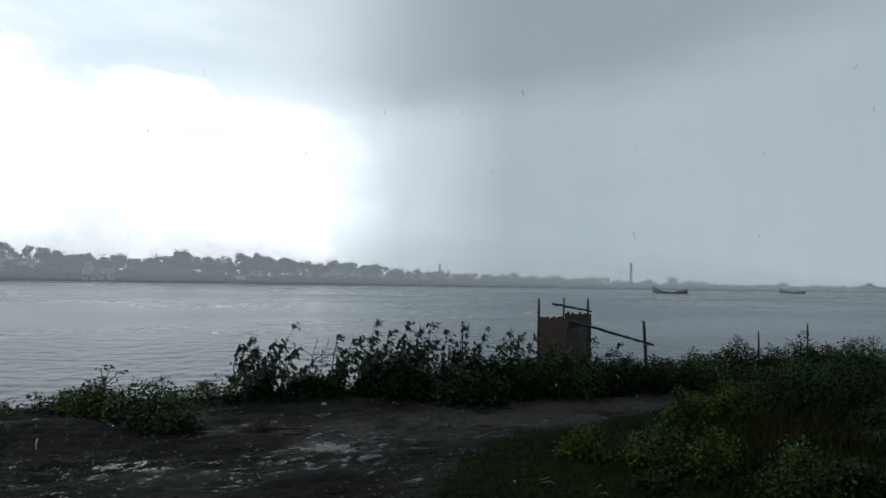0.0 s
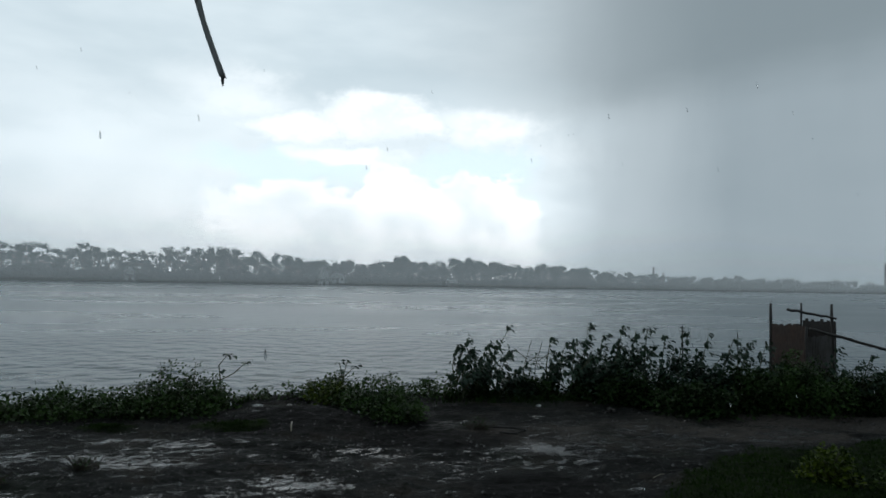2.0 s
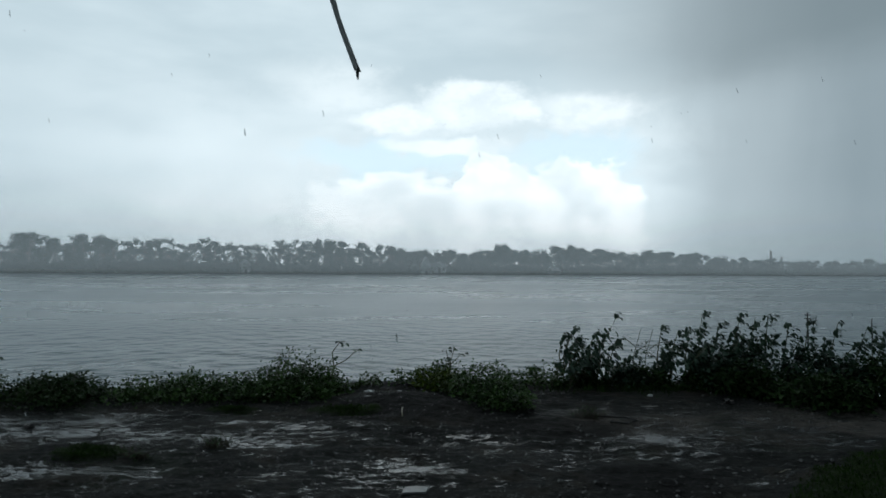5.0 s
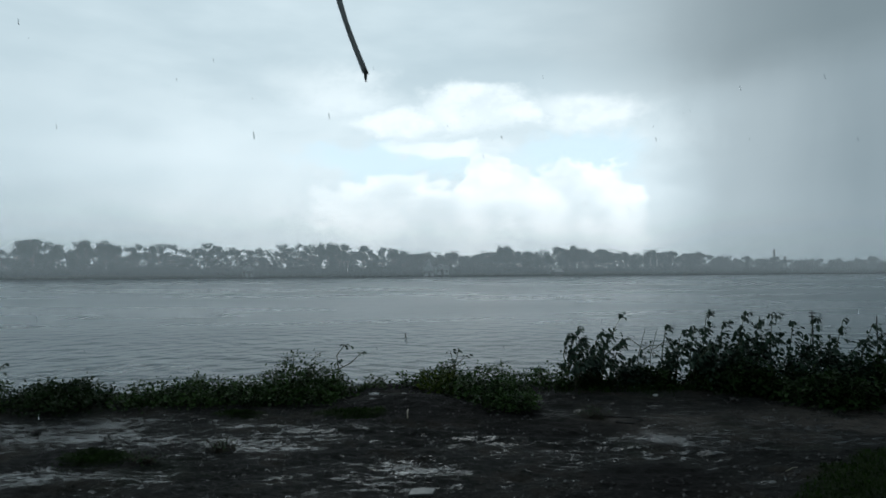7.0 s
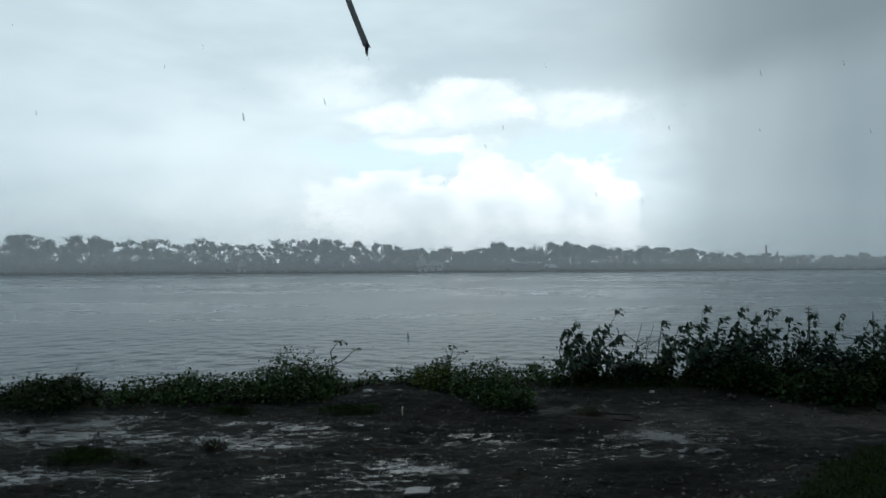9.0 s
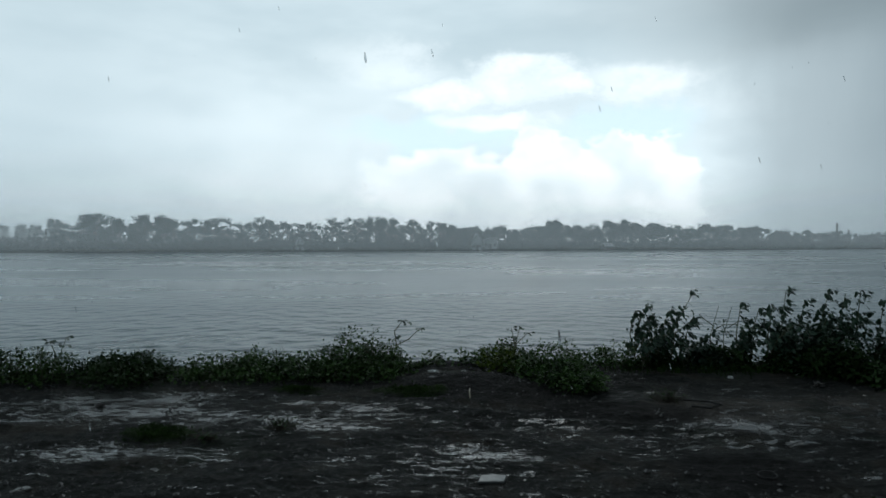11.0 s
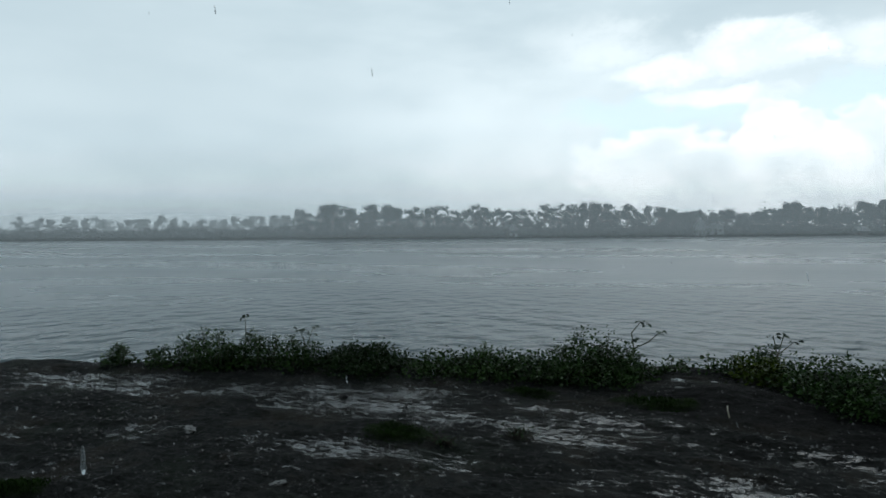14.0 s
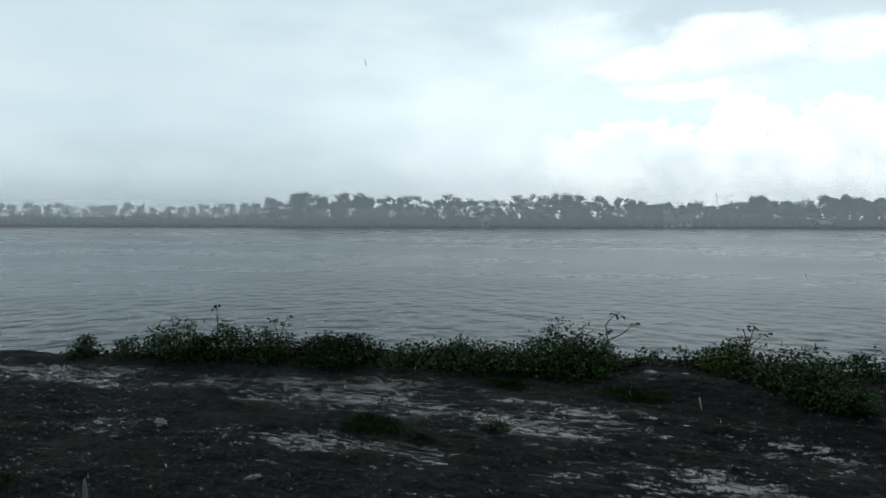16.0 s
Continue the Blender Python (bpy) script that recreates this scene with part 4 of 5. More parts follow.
TALL = [  # direction, distance, height above eye level in degrees, lean
    (17.0, 9.5, -5.1, 0.16), (15.2, 9.5, -5.5, 0.16), (14.2, 9.6, -4.0, 0.30), (9.2, 9.9, -4.75, 0.05), (8.2, 10.0, -5.2, 0.1), (6.0, 10.0, -3.7, 0.04), (5.0, 10.1, -4.4, 0.1),
    (3.6, 10.1, -3.75, 0.12), (2.4, 10.2, -3.9, 0.1), (1.1, 10.1, -3.6, 0.03), (-0.2, 10.1, -4.3, 0.05), (-1.6, 10.2, -3.75, 0.05), (-3.2, 10.1, -4.1, 0.1), (-4.8, 10.2, -4.25, 0.15), (-6.2, 10.3, -4.4, 0.1),
    (-7.4, 10.2, -4.5, 0.1), (-12.2, 10.6, -4.6, 0.1), (-14.3, 10.8, -4.9, 0.12), (7.0, 9.8, -4.9, 0.05), (16.4, 9.3, -6.6, 0.05), (13.2, 9.6, -6.3, 0.1)]
for k, (az_, dist, up, lean) in enumerate(TALL):
    x, y = bearing(az_, dist)
    tall_weed(x, y, 1.7 + dist * math.tan(radians(up)) - height(x, y) + 0.03, lean, 700 + k)
for k, (az_, dist, up) in enumerate([(11.2, 9.7, -4.95), (10.2, 9.8, -5.0)]):
    x, y = bearing(az_, dist)
    tall_weed(x, y, 1.7 + dist * math.tan(radians(up)) - height(x, y), 0.1, 760 + k, True)


def sprig(x, y, points, leaves, seed, label):
    """A single thin stalk with a few leaves at its forks."""
    rnd = random.Random(seed)
    t = thing("sprig", x, y, height(x, y) - 0.02, label, "weed", "single stalks")
    for pts in points:
        g_ = Geo()
        tube(g_, pts, [0.008] * (len(pts) - 1) + [0.004], 5)
        part("stalk", g_, STEM, t)
    g_ = Geo()
    for q in leaves:
        for _ in range(5):
            leaf(g_, Vector(q) + Vector((rnd.gauss(0, 0.02), rnd.gauss(0, 0.02), rnd.gauss(0, 0.015))), (rnd.gauss(0.3, 1), rnd.gauss(0, 1), rnd.gauss(-0.2, 0.4)), rnd.uniform(0.05, 0.08), 1.0, rnd.uniform(-1, 1))
    part("foliage", g_, LEAF_TALL, t)


sprig(-5.5, 7.25, [[(0, 0, 0), (0.05, 0.03, 0.35), (0.02, 0.03, 0.52), (0.12, 0.07, 0.66)], [(0.05, 0.03, 0.33), (0.2, 0.11, 0.42), (0.33, 0.17, 0.56)]], [(0.1, 0.06, 0.66), (0.17, 0.09, 0.65), (0.33, 0.17, 0.56), (0.04, 0.03, 0.45)], 1, "thin forked stalk that leans over the water")
sprig(-4.1, 8.1, [[(0, 0, 0), (0.0, 0, 0.3), (-0.05, 0, 0.52)], [(0, 0, 0.28), (0.06, 0.03, 0.55)], [(0, 0, 0.3), (0.14, 0.07, 0.45)]], [(-0.05, 0, 0.52), (0.06, 0.03, 0.55), (0.14, 0.07, 0.45), (0, 0, 0.4)], 2, "upright forked sprig above the bank weeds")
sprig(-9.55, 4.14, [[(0, 0, 0), (0.01, 0.01, 0.35), (0.0, 0.0, 0.62)]], [(0.0, 0, 0.62)], 3, "tall bare stalk with a small seed head")
sprig(-8.85, 4.7, [[(0, 0, 0), (-0.04, -0.02, 0.3), (-0.1, -0.05, 0.44)], [(0, 0, 0.2), (0.1, 0.05, 0.48)]], [(-0.1, -0.05, 0.44), (0.1, 0.05, 0.48), (0.05, 0.02, 0.38)], 4, "forked sprig above the bank weeds")


# ---------------------------------------------------------------- grass
def blades(name, xs, ys, tall, mat, label, seed):
    """Short bent blades, two triangles each and one joint, all in one mesh."""
    rs = np.random.RandomState(seed)
    n = len(xs)
    zs = relief(xs, ys)[0] - 0.006
    a_ = rs.uniform(0, 6.283, n)
    h = tall * rs.uniform(0.5, 1.4, n)
    bend = rs.uniform(0.2, 0.9, n) * h
    w = rs.uniform(0.003, 0.007, n)
    c, s = np.cos(a_), np.sin(a_)
    p0 = np.stack([xs - s * w, ys + c * w, zs], -1)
    p1 = np.stack([xs + s * w, ys - c * w, zs], -1)
    p2 = np.stack([xs + c * bend * 0.35 + s * w * 0.7, ys + s * bend * 0.35 - c * w * 0.7, zs + h * 0.65], -1)
    p3 = np.stack([xs + c * bend * 0.35 - s * w * 0.7, ys + s * bend * 0.35 + c * w * 0.7, zs + h * 0.65], -1)
    p4 = np.stack([xs + c * bend, ys + s * bend, zs + h], -1)
    v = np.stack([p0, p1, p2, p3, p4], 1).reshape(-1, 3)
    k = np.arange(n)[:, None] * 5
    faces = (k + np.array([[0, 1, 2, 3]])).tolist() + (k + np.array([[3, 2, 4]])).tolist()
    me_ = bpy.data.meshes.new(name)
    me_.from_pydata(v.tolist(), [], faces)
    me_.materials.append(mat)
    return tagged(new(name, me_), label, "grass", kind="stuff")


rs = np.random.RandomState(3)
xs, ys = rs.uniform(-1.2, 8, 120000), rs.uniform(3.5, 11, 120000)
keep = rs.uniform(0, 1, 120000) < turf_mask(xs, ys) * 0.8
blades("grass", xs[keep], ys[keep], 0.032, GRASS, "short wet green grass", 4)
spots = [(rs.normal(px_, rx * 0.36, 900), rs.normal(py_, ry * 0.45 + 0.03, 900)) for px_, py_, rx, ry in TUFTS]
blades("grass", np.concatenate([q[0] for q in spots]), np.concatenate([q[1] for q in spots]), 0.026, GRASS, "small tufts of grass in the mud", 5)
xs, ys = rs.uniform(2.2, 8, 12000), rs.uniform(4.5, 10.5, 12000)
keep = ys < 8.1 + 0.5 * (xs - 3.0)
xs, ys = xs[keep], ys[keep]
blades("tall_grass", xs, ys, 0.16, GRASS, "rank tall grass between the shrubs", 6)
n_ = 2600
blades("dead_grass", rs.normal(3.75, 0.45, n_), rs.normal(7.0, 0.35, n_), 0.09, RUSTY, "patch of rusty brown dead grass", 8)
# rough growth along the bank's lip
t_ = rs.uniform(0, 1, 9000)
ex, ey = np.array([q[0] for q in EDGE[3:13]]), np.array([q[1] for q in EDGE[3:13]])
xs = -11.0 + t_ * 15.0
ys = np.interp(xs, ex, ey) - 0.45 + rs.normal(0, 0.28, 9000)
keep = (np.abs(xs + 4.6) > 0.5) & (xs > -9.7) & (fbm(xs, ys, 1.2, 3, 51) > 0.47)
blades("tall_grass", xs[keep], ys[keep], 0.075, GRASS, "rough grass along the bank edge", 7)


def dead_tuft(x, y, w, h, seed):
    rnd = random.Random(seed)
    t = thing("dead_weed", x, y, height(x, y) - 0.01, "low dark clump of dead twigs and weed in the mud", "weed", "dead clumps")
    g_, l_ = Geo(), Geo()
    for _ in range(70):
        a_, r_ = rnd.uniform(0, 6.28), rnd.random() * w / 2
        b0 = Vector((math.cos(a_) * r_ * 0.7, math.sin(a_) * r_ * 0.5, 0))
        b1 = b0 + Vector((rnd.gauss(0, 0.07), rnd.gauss(0, 0.05), rnd.uniform(0.3, 1) * h))
        tube(g_, [b0, (b0 + b1) / 2 + Vector((0, 0, 0.01)), b1], [0.004, 0.003, 0.002], 3)
        leaf(l_, b1, (rnd.gauss(0, 1), rnd.gauss(0, 1), rnd.gauss(0, 0.4)), 0.035, 0.9)
    part("twig_tangle", g_, DEAD, t, kind="stuff")
    part("foliage", l_, LEAF_DARK, t, "withered dark leaves", kind="stuff")


dead_tuft(-4.72, 4.45, 0.46, 0.12, 1)
dead_tuft(-1.95, 7.25, 0.5, 0.14, 2)
dead_tuft(-5.0, 3.85, 0.2, 0.07, 3)


# ---------------------------------------------------------------- screened hut of poles and mats
def pole(parent, name, a_, b_, r, mat=BAMBOO, knots=5, seed=0):
    """A crooked bamboo or branch pole with swollen joints."""
    rnd = random.Random(seed)
    a_, b_ = Vector(a_), Vector(b_)
    pts, rad = [], []
    n = knots * 2 + 1
    for k in range(n):
        u = k / (n - 1)
        j = r * 0.22 if 0 < k < n - 1 else 0
        pts.append(a_.lerp(b_, u) + Vector((rnd.gauss(0, j), rnd.gauss(0, j), rnd.gauss(0, j))))
        rad.append(r * (1.12 if k % 2 else 0.95) * (1 - 0.2 * u))
    g_ = Geo()
    tube(g_, pts, rad, 7)
    return part(name, g_, mat, parent, smooth=True)


def mat_panel(parent, a_, b_, lo, hi, mat, label, seed, ragged=0.05):
    """A hanging mat between two places, woven of strips, with a ragged top edge."""
    rnd = random.Random(seed)
    a_, b_ = Vector(a_), Vector(b_)
    along = b_ - a_
    side = Vector((along.y, -along.x, 0)).normalized()
    g_ = Geo()
    mid = (a_ + b_) / 2
    box(g_, (mid.x - side.x * 0.02, mid.y - side.y * 0.02, (lo + hi - 0.08) / 2), (along.length, 0.012, hi - 0.08 - lo), math.atan2(along.y, along.x))
    wall = part("mat_wall", g_, mat, parent, label)
    cols = 11
    for i in range(cols):
        g_ = Geo()
        u0, u1 = i / cols, (i + 0.985) / cols
        top = hi + rnd.uniform(-ragged, ragged * 0.6)
        rows_ = 6
        ring = []
        for j in range(rows_ + 1):
            z = lo + (top - lo) * j / rows_
            off = (0.004 if (i + j) % 2 else 0.0) + 0.008 * math.sin(u0 * 6 + j)
            q0, q1 = a_ + along * u0 + side * off, a_ + along * u1 + side * off
            ring += [(q0.x, q0.y, z), (q1.x, q1.y, z), (q1.x - side.x * 0.012, q1.y - side.y * 0.012, z), (q0.x - side.x * 0.012, q0.y - side.y * 0.012, z)]
        g_.add(ring, [(j * 4 + k, j * 4 + (k + 1) % 4, j * 4 + 4 + (k + 1) % 4, j * 4 + 4 + k) for j in range(rows_) for k in range(4)] + [(3, 2, 1, 0), (rows_ * 4, rows_ * 4 + 1, rows_ * 4 + 2, rows_ * 4 + 3)])
        part("strip", g_, mat, wall)
    return wall


HUT_D = 12.0


def at_hut(az_, dist=HUT_D):
    return bearing(az_, dist)


hut = thing("bank_hut", 0, 0, 0, "small roofless hut of crooked poles and mats at the water's edge", "hut")
LX, LY = at_hut(-8.35, 11.6)
CX, CY = at_hut(-10.75, 11.3)
BX, BY = at_hut(-10.5, 12.5)
RX, RY = at_hut(-12.6, 12.2)


def eye_height(up, dist):
    return 1.7 + dist * math.tan(radians(up))


pole(hut, "post", (LX, LY, -0.7), (LX - 0.01, LY, eye_height(-1.3, 11.6)), 0.026, seed=1)
pole(hut, "post", (BX, BY, -0.7), (BX - 0.02, BY, eye_height(-1.2, 12.5)), 0.02, seed=2)
pole(hut, "post", (RX + 0.03, RY, -0.7), (RX - 0.04, RY, eye_height(-1.22, 12.2)), 0.026, seed=3)
pole(hut, "post", (CX, CY, -0.7), (CX, CY, eye_height(-3.0, 11.3)), 0.022, seed=4)
ax_, ay_ = at_hut(-9.45, 11.9)
pole(hut, "rail", (ax_, ay_, eye_height(-1.72, 11.9)), (RX + 0.02, RY - 0.03, eye_height(-2.3, 12.2)), 0.022, seed=5)
mat_panel(hut, (LX, LY - 0.02, 0), (CX, CY - 0.02, 0), -0.4, eye_height(-2.95, 11.4), MAT_BROWN, "brown woven mat with a ragged top", 6, 0.018)
mat_panel(hut, (CX + 0.02, CY + 0.02, 0), (RX, RY + 0.02, 0), -0.4, eye_height(-3.6, 11.8), MAT_DARK, "dark wet hanging mat", 7, 0.02)
mat_panel(hut, (BX, BY, 0), (RX + 0.04, RY + 0.1, 0), -0.4, eye_height(-2.45, 12.4), MAT_DARK, "dark wet hanging mat", 8, 0.03)
mat_panel(hut, (LX, LY + 0.02, 0), (BX, BY + 0.02, 0), -0.4, eye_height(-2.9, 12.0), MAT_BROWN, "brown woven mat with a ragged top", 9, 0.02)

rail = thing("pole_rail", 0, 0, 0, "crooked bamboo handrail tied to a leaning post", "rail")
PX, PY = at_hut(-17.1, 12.3)
pole(rail, "post", (PX + 0.09, PY, -0.4), (PX - 0.04, PY, eye_height(-2.9, 12.3)), 0.034, seed=11)
ex_, ey_ = at_hut(-17.75, 12.25)
pole(rail, "bar", (CX + 0.04, CY - 0.04, eye_height(-3.15, 11.3)), (ex_, ey_, eye_height(-4.85, 12.25)), 0.024, seed=12, knots=7)
g = Geo()
for k in range(4):
    tube(g, [(PX + 0.035 + 0.045 * math.cos(a_), PY - 0.02 + 0.05 * math.sin(a_), 0.655 + 0.012 * k + 0.01 * math.cos(a_)) for a_ in (math.tau * i / 10 for i in range(11))], [0.006] * 11, 4)
part("lashing", g, STRAW, rail, "pale rope lashing")
for k, (az_, dist, up, r) in enumerate(((-25.65, 12.6, -3.4, 0.018), (-29.0, 13.0, -2.6, 0.018), (-1.9, 11.0, -3.45, 0.012), (-6.05, 11.4, -3.75, 0.010))):
    x, y = bearing(az_, dist)
    t = thing("stake", 0, 0, 0, "thin weathered stake standing among the bank weeds", "stake", "stakes on the bank")
    pole(t, "shaft", (x, y, -0.5), (x - 0.02, y, eye_height(up, dist)), r, seed=20 + k)
    g = Geo()
    tube(g, [(x - 0.02, y, eye_height(up, dist) - 0.005), (x - 0.02, y, eye_height(up, dist) + 0.03)], [r * 0.8, r * 0.25], 6)
    part("split_tip", g, BAMBOO, t)
    if k == 2:
        for dz_ in (0.0, 0.05):
            g = Geo()
            box(g, (x - 0.02, y - 0.03, eye_height(up, dist) - 0.02 - dz_), (0.09, 0.015, 0.015))
            part("crosspiece", g, BAMBOO, t)


# ---------------------------------------------------------------- litter and clods on the mud
def crumpled(name, x, y, size, mat, label, category, seed, flat=0.5):
    rnd = random.Random(seed)
    bm = bmesh.new()
    bmesh.ops.create_icosphere(bm, subdivisions=3, radius=0.5)
    for v in bm.verts:
        k = 0.55 + 0.75 * noise.noise(v.co * 7.0 + Vector((seed, 0, 0))) + rnd.uniform(0.0, 0.4)
        v.co = Vector((v.co.x * size[0] * k, v.co.y * size[1] * k, v.co.z * size[2] * k))
    me_ = bpy.data.meshes.new(name)
    bm.to_mesh(me_)
    bm.free()
    me_.materials.append(mat)
    ob = new(name, me_)
    ob.location = (x, y, height(x, y) + size[2] * 0.3)
    ob.rotation_euler = (0, 0, rnd.uniform(0, 3))
    return tagged(ob, label, category)


crumpled("plastic_bag", -4.79, 7.15, (0.15, 0.09, 0.05), PLASTIC, "crumpled dirty white plastic bag on the bank", "litter", 1)
crumpled("plastic_scrap", -4.55, 7.5, (0.09, 0.05, 0.02), PLASTIC, "torn scrap of white plastic in the mud", "litter", 2)
crumpled("paper_scrap", -4.55, 6.75, (0.11, 0.06, 0.02), TILE, "wet pale scrap trodden into the mud", "litter", 3)
crumpled("stone", -6.8, 2.4, (0.22, 0.11, 0.04), STONE, "flat pale stone in the mud", "stone", 4)
crumpled("stone", -6.9, 4.05, (0.12, 0.08, 0.05), CLOD, "dark wet stone in the mud", "stone", 5)
crumpled("stone", -0.6, 8.9, (0.13, 0.1, 0.08), CLOD, "dark wet stone at the bank edge", "stone", 6)
crumpled("plastic_scrap", -1.55, 8.9, (0.08, 0.06, 0.04), PLASTIC, "small white scrap at the bank edge", "litter", 7)
crumpled("plastic_scrap", 0.64, 5.6, (0.1, 0.04, 0.015), STRAW, "pale scrap lying in the grass", "litter", 8)
crumpled("stone", -5.1, 2.4, (0.14, 0.08, 0.035), STONE, "broken pale stone pressed into the mud", "stone", 9)

tile = thing("broken_tile", -2.5, 4.27, height(-2.5, 4.27) + 0.006, "pale broken floor tile lying in a puddle", "tile")
tile.rotation_euler = (0.05, -0.03, 0.55)
bm = bmesh.new()
q = [bm.verts.new(c) for c in ((-0.10, -0.05, 0), (0.08, -0.06, 0), (0.11, 0.04, 0), (0.02, 0.07, 0), (-0.07, 0.06, 0))]
f_ = bm.faces.new(q)
up = bmesh.ops.extrude_face_region(bm, geom=[f_])["geom"]
for v in up:
    if isinstance(v, bmesh.types.BMVert):
        v.co.z += 0.018
bmesh.ops.bevel(bm, geom=list(bm.edges), offset=0.003, segments=1, affect="EDGES")
bmesh.ops.recalc_face_normals(bm, faces=list(bm.faces))
me_ = bpy.data.meshes.new("slab")
bm.to_mesh(me_)
bm.free()
me_.materials.append(TILE)
part("slab", me_, TILE, tile)


def strand(name, pts, r, mat, label, category):
    g_ = Geo()
    tube(g_, [(x, y, height(x, y) + r + dz_) for x, y, dz_ in pts], [r] * len(pts), 6)
    return solid(name, g_, mat, label, category, smooth=True)


strand("hose", [(-1.95, 7.32, 0), (-1.75, 7.36, 0.02), (-1.55, 7.34, 0.03), (-1.42, 7.26, 0.02), (-1.5, 7.18, 0), (-1.68, 7.14, 0)], 0.012, RUBBER, "short loop of black hose in the mud", "hose")
strand("cord_ring", [(-0.83 + 0.065 * math.cos(math.tau * k / 14), 5.36 + 0.065 * math.sin(math.tau * k / 14), 0.004) for k in range(15)], 0.006, RUBBER, "ring of dark cord in the mud", "cord")
strand("twig", [(-3.86, 6.42, 0.01), (-3.8, 6.3, 0.015), (-3.72, 6.17, 0.01)], 0.007, STRAW, "pale bare twig on the dark soil", "twig")
rnd = random.Random(77)
for k in range(5):
    x, y = rnd.uniform(-0.1, 1.6), rnd.uniform(5.0, 6.0)
    a_ = rnd.uniform(0, 3.14)
    strand("straw", [(x, y, 0.03), (x + 0.06 * math.cos(a_), y + 0.06 * math.sin(a_), 0.04), (x + 0.13 * math.cos(a_ + 0.3), y + 0.13 * math.sin(a_ + 0.3), 0.03)], 0.0026, STRAW, "pale dry straw lying in the grass", "straw")

# crumbs of mud and gravel, too many to count
g = Geo()
for _ in range(9000):
    x, y = rnd.uniform(-11.5, 3.0), rnd.uniform(1.2, 9.8)
    g.v.append((x, y, 0))
pts = np.array(g.v)
zz, ww, tt, dd = relief(pts[:, 0], pts[:, 1])
clump = fbm(pts[:, 0], pts[:, 1], 0.9, 3, 61)
g = Geo()
for (x, y, _), z, tw, d, c in zip(pts.tolist(), zz, tt, dd, clump):
    if d > -0.25 or tw > 0.4 or c < 0.42:
        continue
    s = rnd.choice((0.005, 0.007, 0.009, 0.012, 0.02)) * rnd.uniform(0.7, 1.4)
    o = [Vector((rnd.uniform(0.6, 1.2) * i, rnd.uniform(0.6, 1.2) * j, rnd.uniform(0.5, 0.9) * k)) * s for i, j, k in ((1, 0, 0), (0, 1, 0), (-1, 0, 0), (0, -1, 0), (0, 0, 1), (0, 0, -1))]
    g.add([(x + q.x, y + q.y, z + q.z + s * 0.2) for q in o], [(0, 1, 4), (1, 2, 4), (2, 3, 4), (3, 0, 4), (1, 0, 5), (2, 1, 5), (3, 2, 5), (0, 3, 5)])
solid("mud_clods", g, CLOD, "scattered wet crumbs of mud and gravel", "mud", "stuff")

# ---------------------------------------------------------------- shelter over the camera, with the strip that hangs from its eave
ROOF_AZ = 40.0
ca, sa = math.cos(radians(ROOF_AZ)), math.sin(radians(ROOF_AZ))


def shelter_point(side, ahead, z):
    """side: metres to the right along the eave; ahead: metres towards the river."""
    return (ca * side - sa * ahead, sa * side + ca * ahead, z)


shelter = thing("shelter", 0, 0, 0, "open-fronted thatched shelter on bamboo posts", "shelter")
g = Geo()
for j in range(9):
    a0, a1 = 1.06 - j * 0.45, 1.06 - (j + 1) * 0.45 - 0.12
    z0 = 2.42 + j * 0.16
    for i in range(14):
        s0 = -4.2 + i * 0.355
        k = 0.02 * ((i * 7 + j * 3) % 4)
        lo = [shelter_point(s0, a0 + k * 0.4, z0), shelter_point(s0 + 0.36, a0 + k * 0.4, z0), shelter_point(s0 + 0.36, a1, z0 + 0.2), shelter_point(s0, a1, z0 + 0.2)]
        g.add(lo + [(q[0], q[1], q[2] + 0.06) for q in lo], [(3, 2, 1, 0), (4, 5, 6, 7), (0, 1, 5, 4), (1, 2, 6, 5), (2, 3, 7, 6), (3, 0, 4, 7)])
part("roof", g, THATCH, shelter)
g = Geo()
box(g, shelter_point(-1.7, -3.0, 1.9), (5.0, 0.06, 3.9), radians(ROOF_AZ))
part("back_wall", g, MAT_BROWN, shelter)
for s in (-4.0, 0.55):
    pole(shelter, "post", shelter_point(s, -2.9, -0.1), shelter_point(s, -2.9, 3.8), 0.05, seed=31)
pole(shelter, "beam", shelter_point(-4.3, 0.98, 2.40), shelter_point(0.72, 0.98, 2.40), 0.04, seed=33)

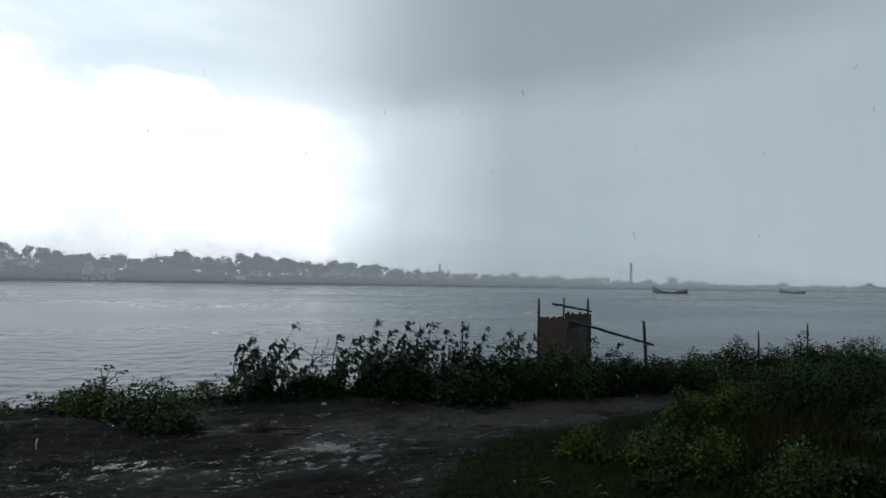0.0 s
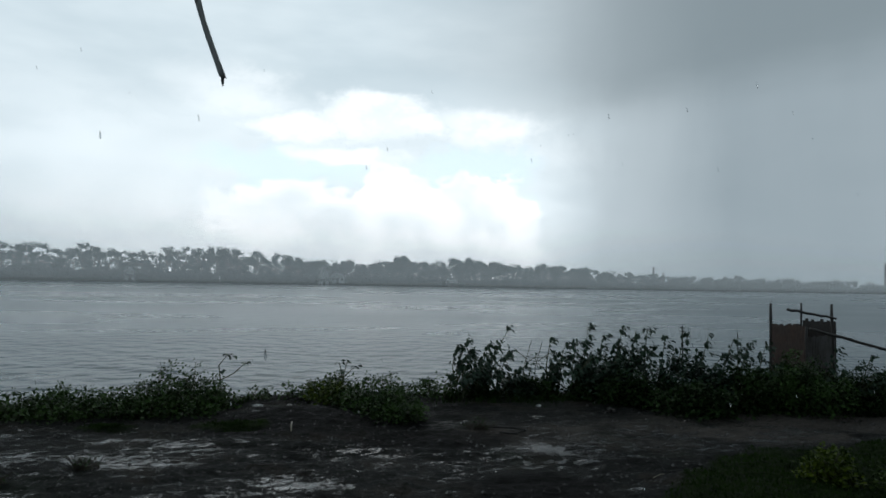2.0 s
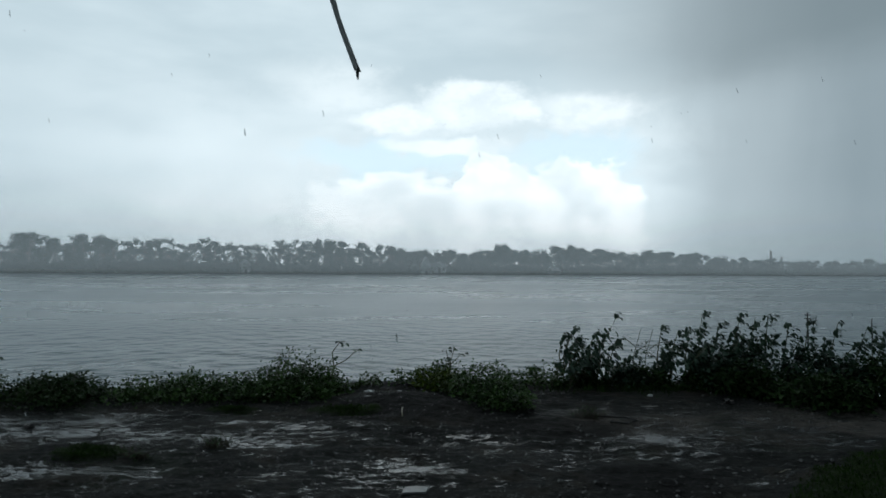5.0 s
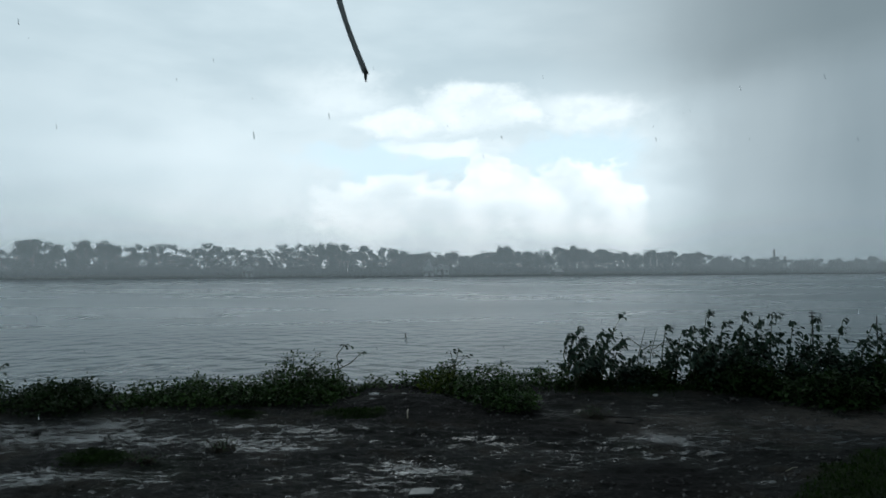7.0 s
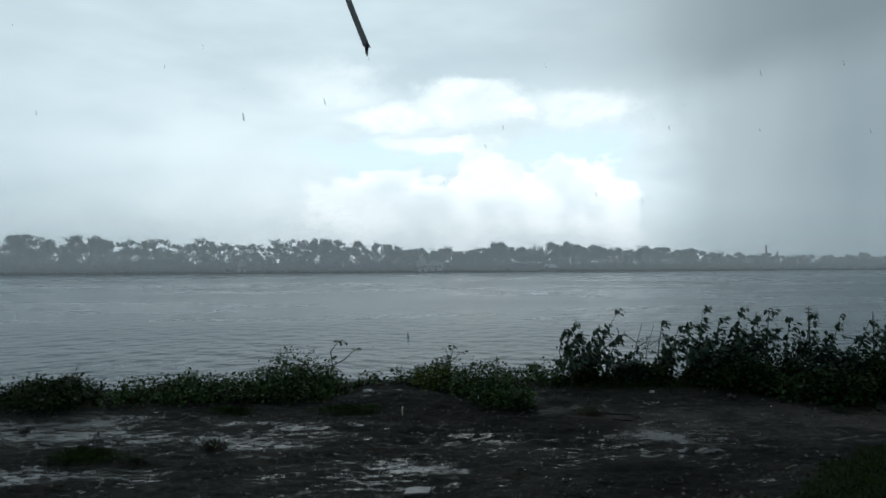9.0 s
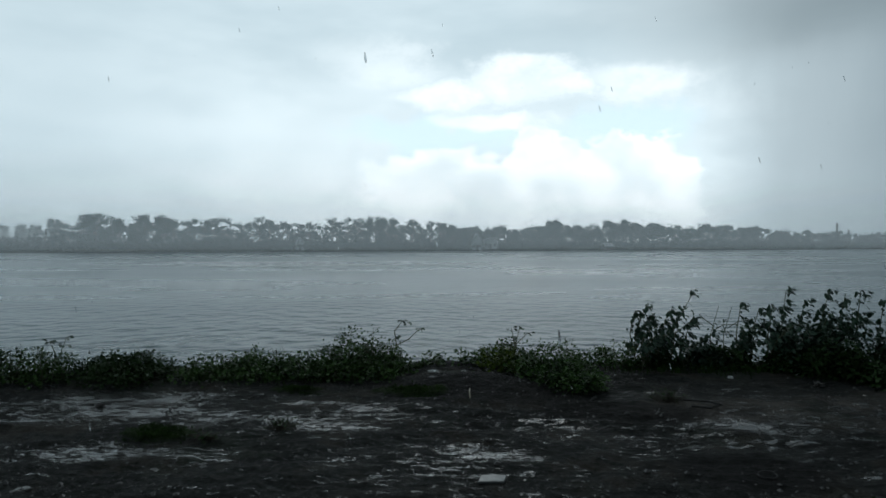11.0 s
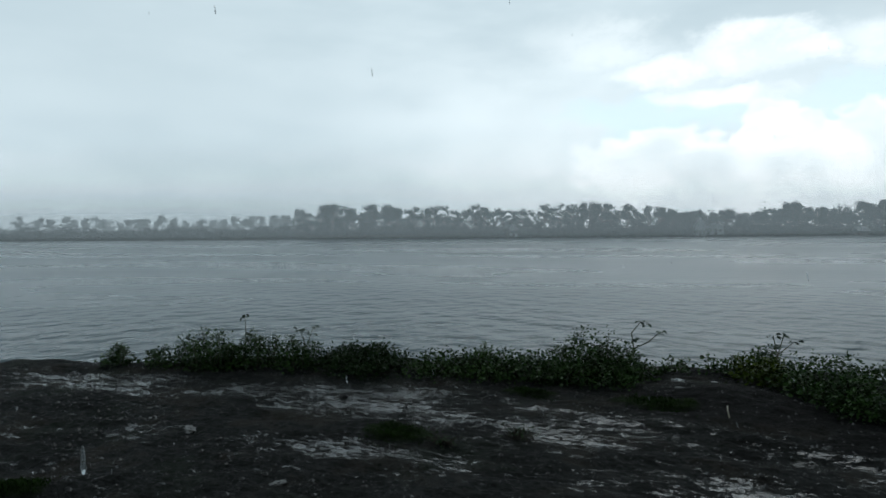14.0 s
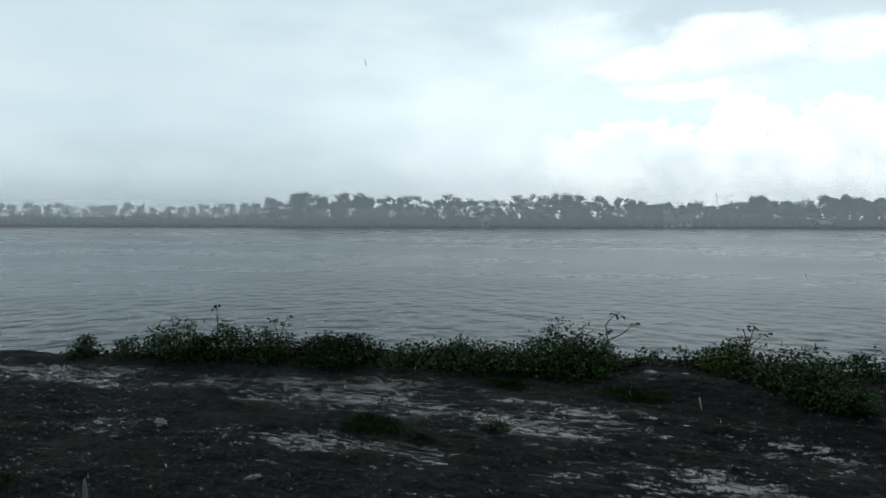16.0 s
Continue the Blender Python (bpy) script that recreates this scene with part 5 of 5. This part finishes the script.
strip = thing("hanging_strip", 0, 0, 0, "frayed strip of grey sacking that hangs from the eave", "strip")
tip = (-0.650, 0.735)
top_ = (-0.79, 0.70)
g = Geo()
pts = []
turns = 14
for k in range(turns + 1):
    u = k / turns
    x = top_[0] + (tip[0] - top_[0]) * (1.25 * u - 0.25 * u ** 3) + 0.017 * math.sin(u * 5.6 + 0.6)
    y = top_[1] + (tip[1] - top_[1]) * u
    z = 2.40 - (2.40 - 1.985) * u
    w = 0.0034 + 0.0009 * math.sin(u * 13) + (0.0012 if u > 0.8 else 0.0)
    c, d = math.cos(0.5 + u * 2.6), 0.0035 * math.sin(0.5 + u * 2.6)
    w = max(0.0028, w * (0.75 + 0.25 * abs(c)))
    pts += [(x - w, y - 0.002 - d, z + 0.3 * w), (x + w, y - 0.001 + d, z - 0.2 * w), (x + w, y + 0.002 + d, z - 0.2 * w), (x - w, y + 0.001 - d, z + 0.3 * w)]
g.add(pts, [(r * 4 + i, r * 4 + (i + 1) % 4, (r + 1) * 4 + (i + 1) % 4, (r + 1) * 4 + i) for r in range(turns) for i in range(4)] + [(3, 2, 1, 0), tuple(range(turns * 4, turns * 4 + 4))])
part("band", g, FIBRE, strip)
g = Geo()
ex_ = tip[0] + 0.017 * math.sin(6.2)
for k in range(6):
    tube(g, [(ex_ - 0.003 + 0.001 * k, tip[1], 1.99), (ex_ - 0.002 + 0.0007 * k, tip[1], 1.978 - 0.003 * (k % 3))], [0.0014, 0.0006], 3)
part("frayed_end", g, FIBRE, strip)

# drops of rain close by, too many to count
g = Geo()
rnd = random.Random(909)
for _ in range(150):
    az_, dist = rnd.uniform(-45, 95), rnd.uniform(1.6, 5.0)
    x, y = bearing(az_, dist)
    z = 1.7 + dist * math.tan(radians(rnd.uniform(-17, 18)))
    s = rnd.uniform(0.7, 1.3)
    tube(g, [(x, y, z), (x + 0.0012 * s, y, z - 0.004 * s), (x + 0.004 * s, y, z - 0.016 * s)], [0.0004 * s, 0.0012 * s, 0.0006 * s], 5)
# and drips that fall from the eave
for _ in range(26):
    x, y, z = shelter_point(rnd.uniform(-3.4, 0.5), rnd.uniform(1.08, 1.3), rnd.uniform(0.9, 2.25))
    s = rnd.uniform(1.1, 1.9)
    tube(g, [(x, y, z), (x + 0.0005, y, z - 0.003 * s), (x + 0.0015, y, z - 0.009 * s), (x + 0.002, y, z - 0.012 * s)], [0.0003 * s, 0.0009 * s, 0.0013 * s, 0.0005 * s], 6)
solid("raindrops", g, DROP, "falling raindrops in the air", "rain", "stuff", smooth=True)
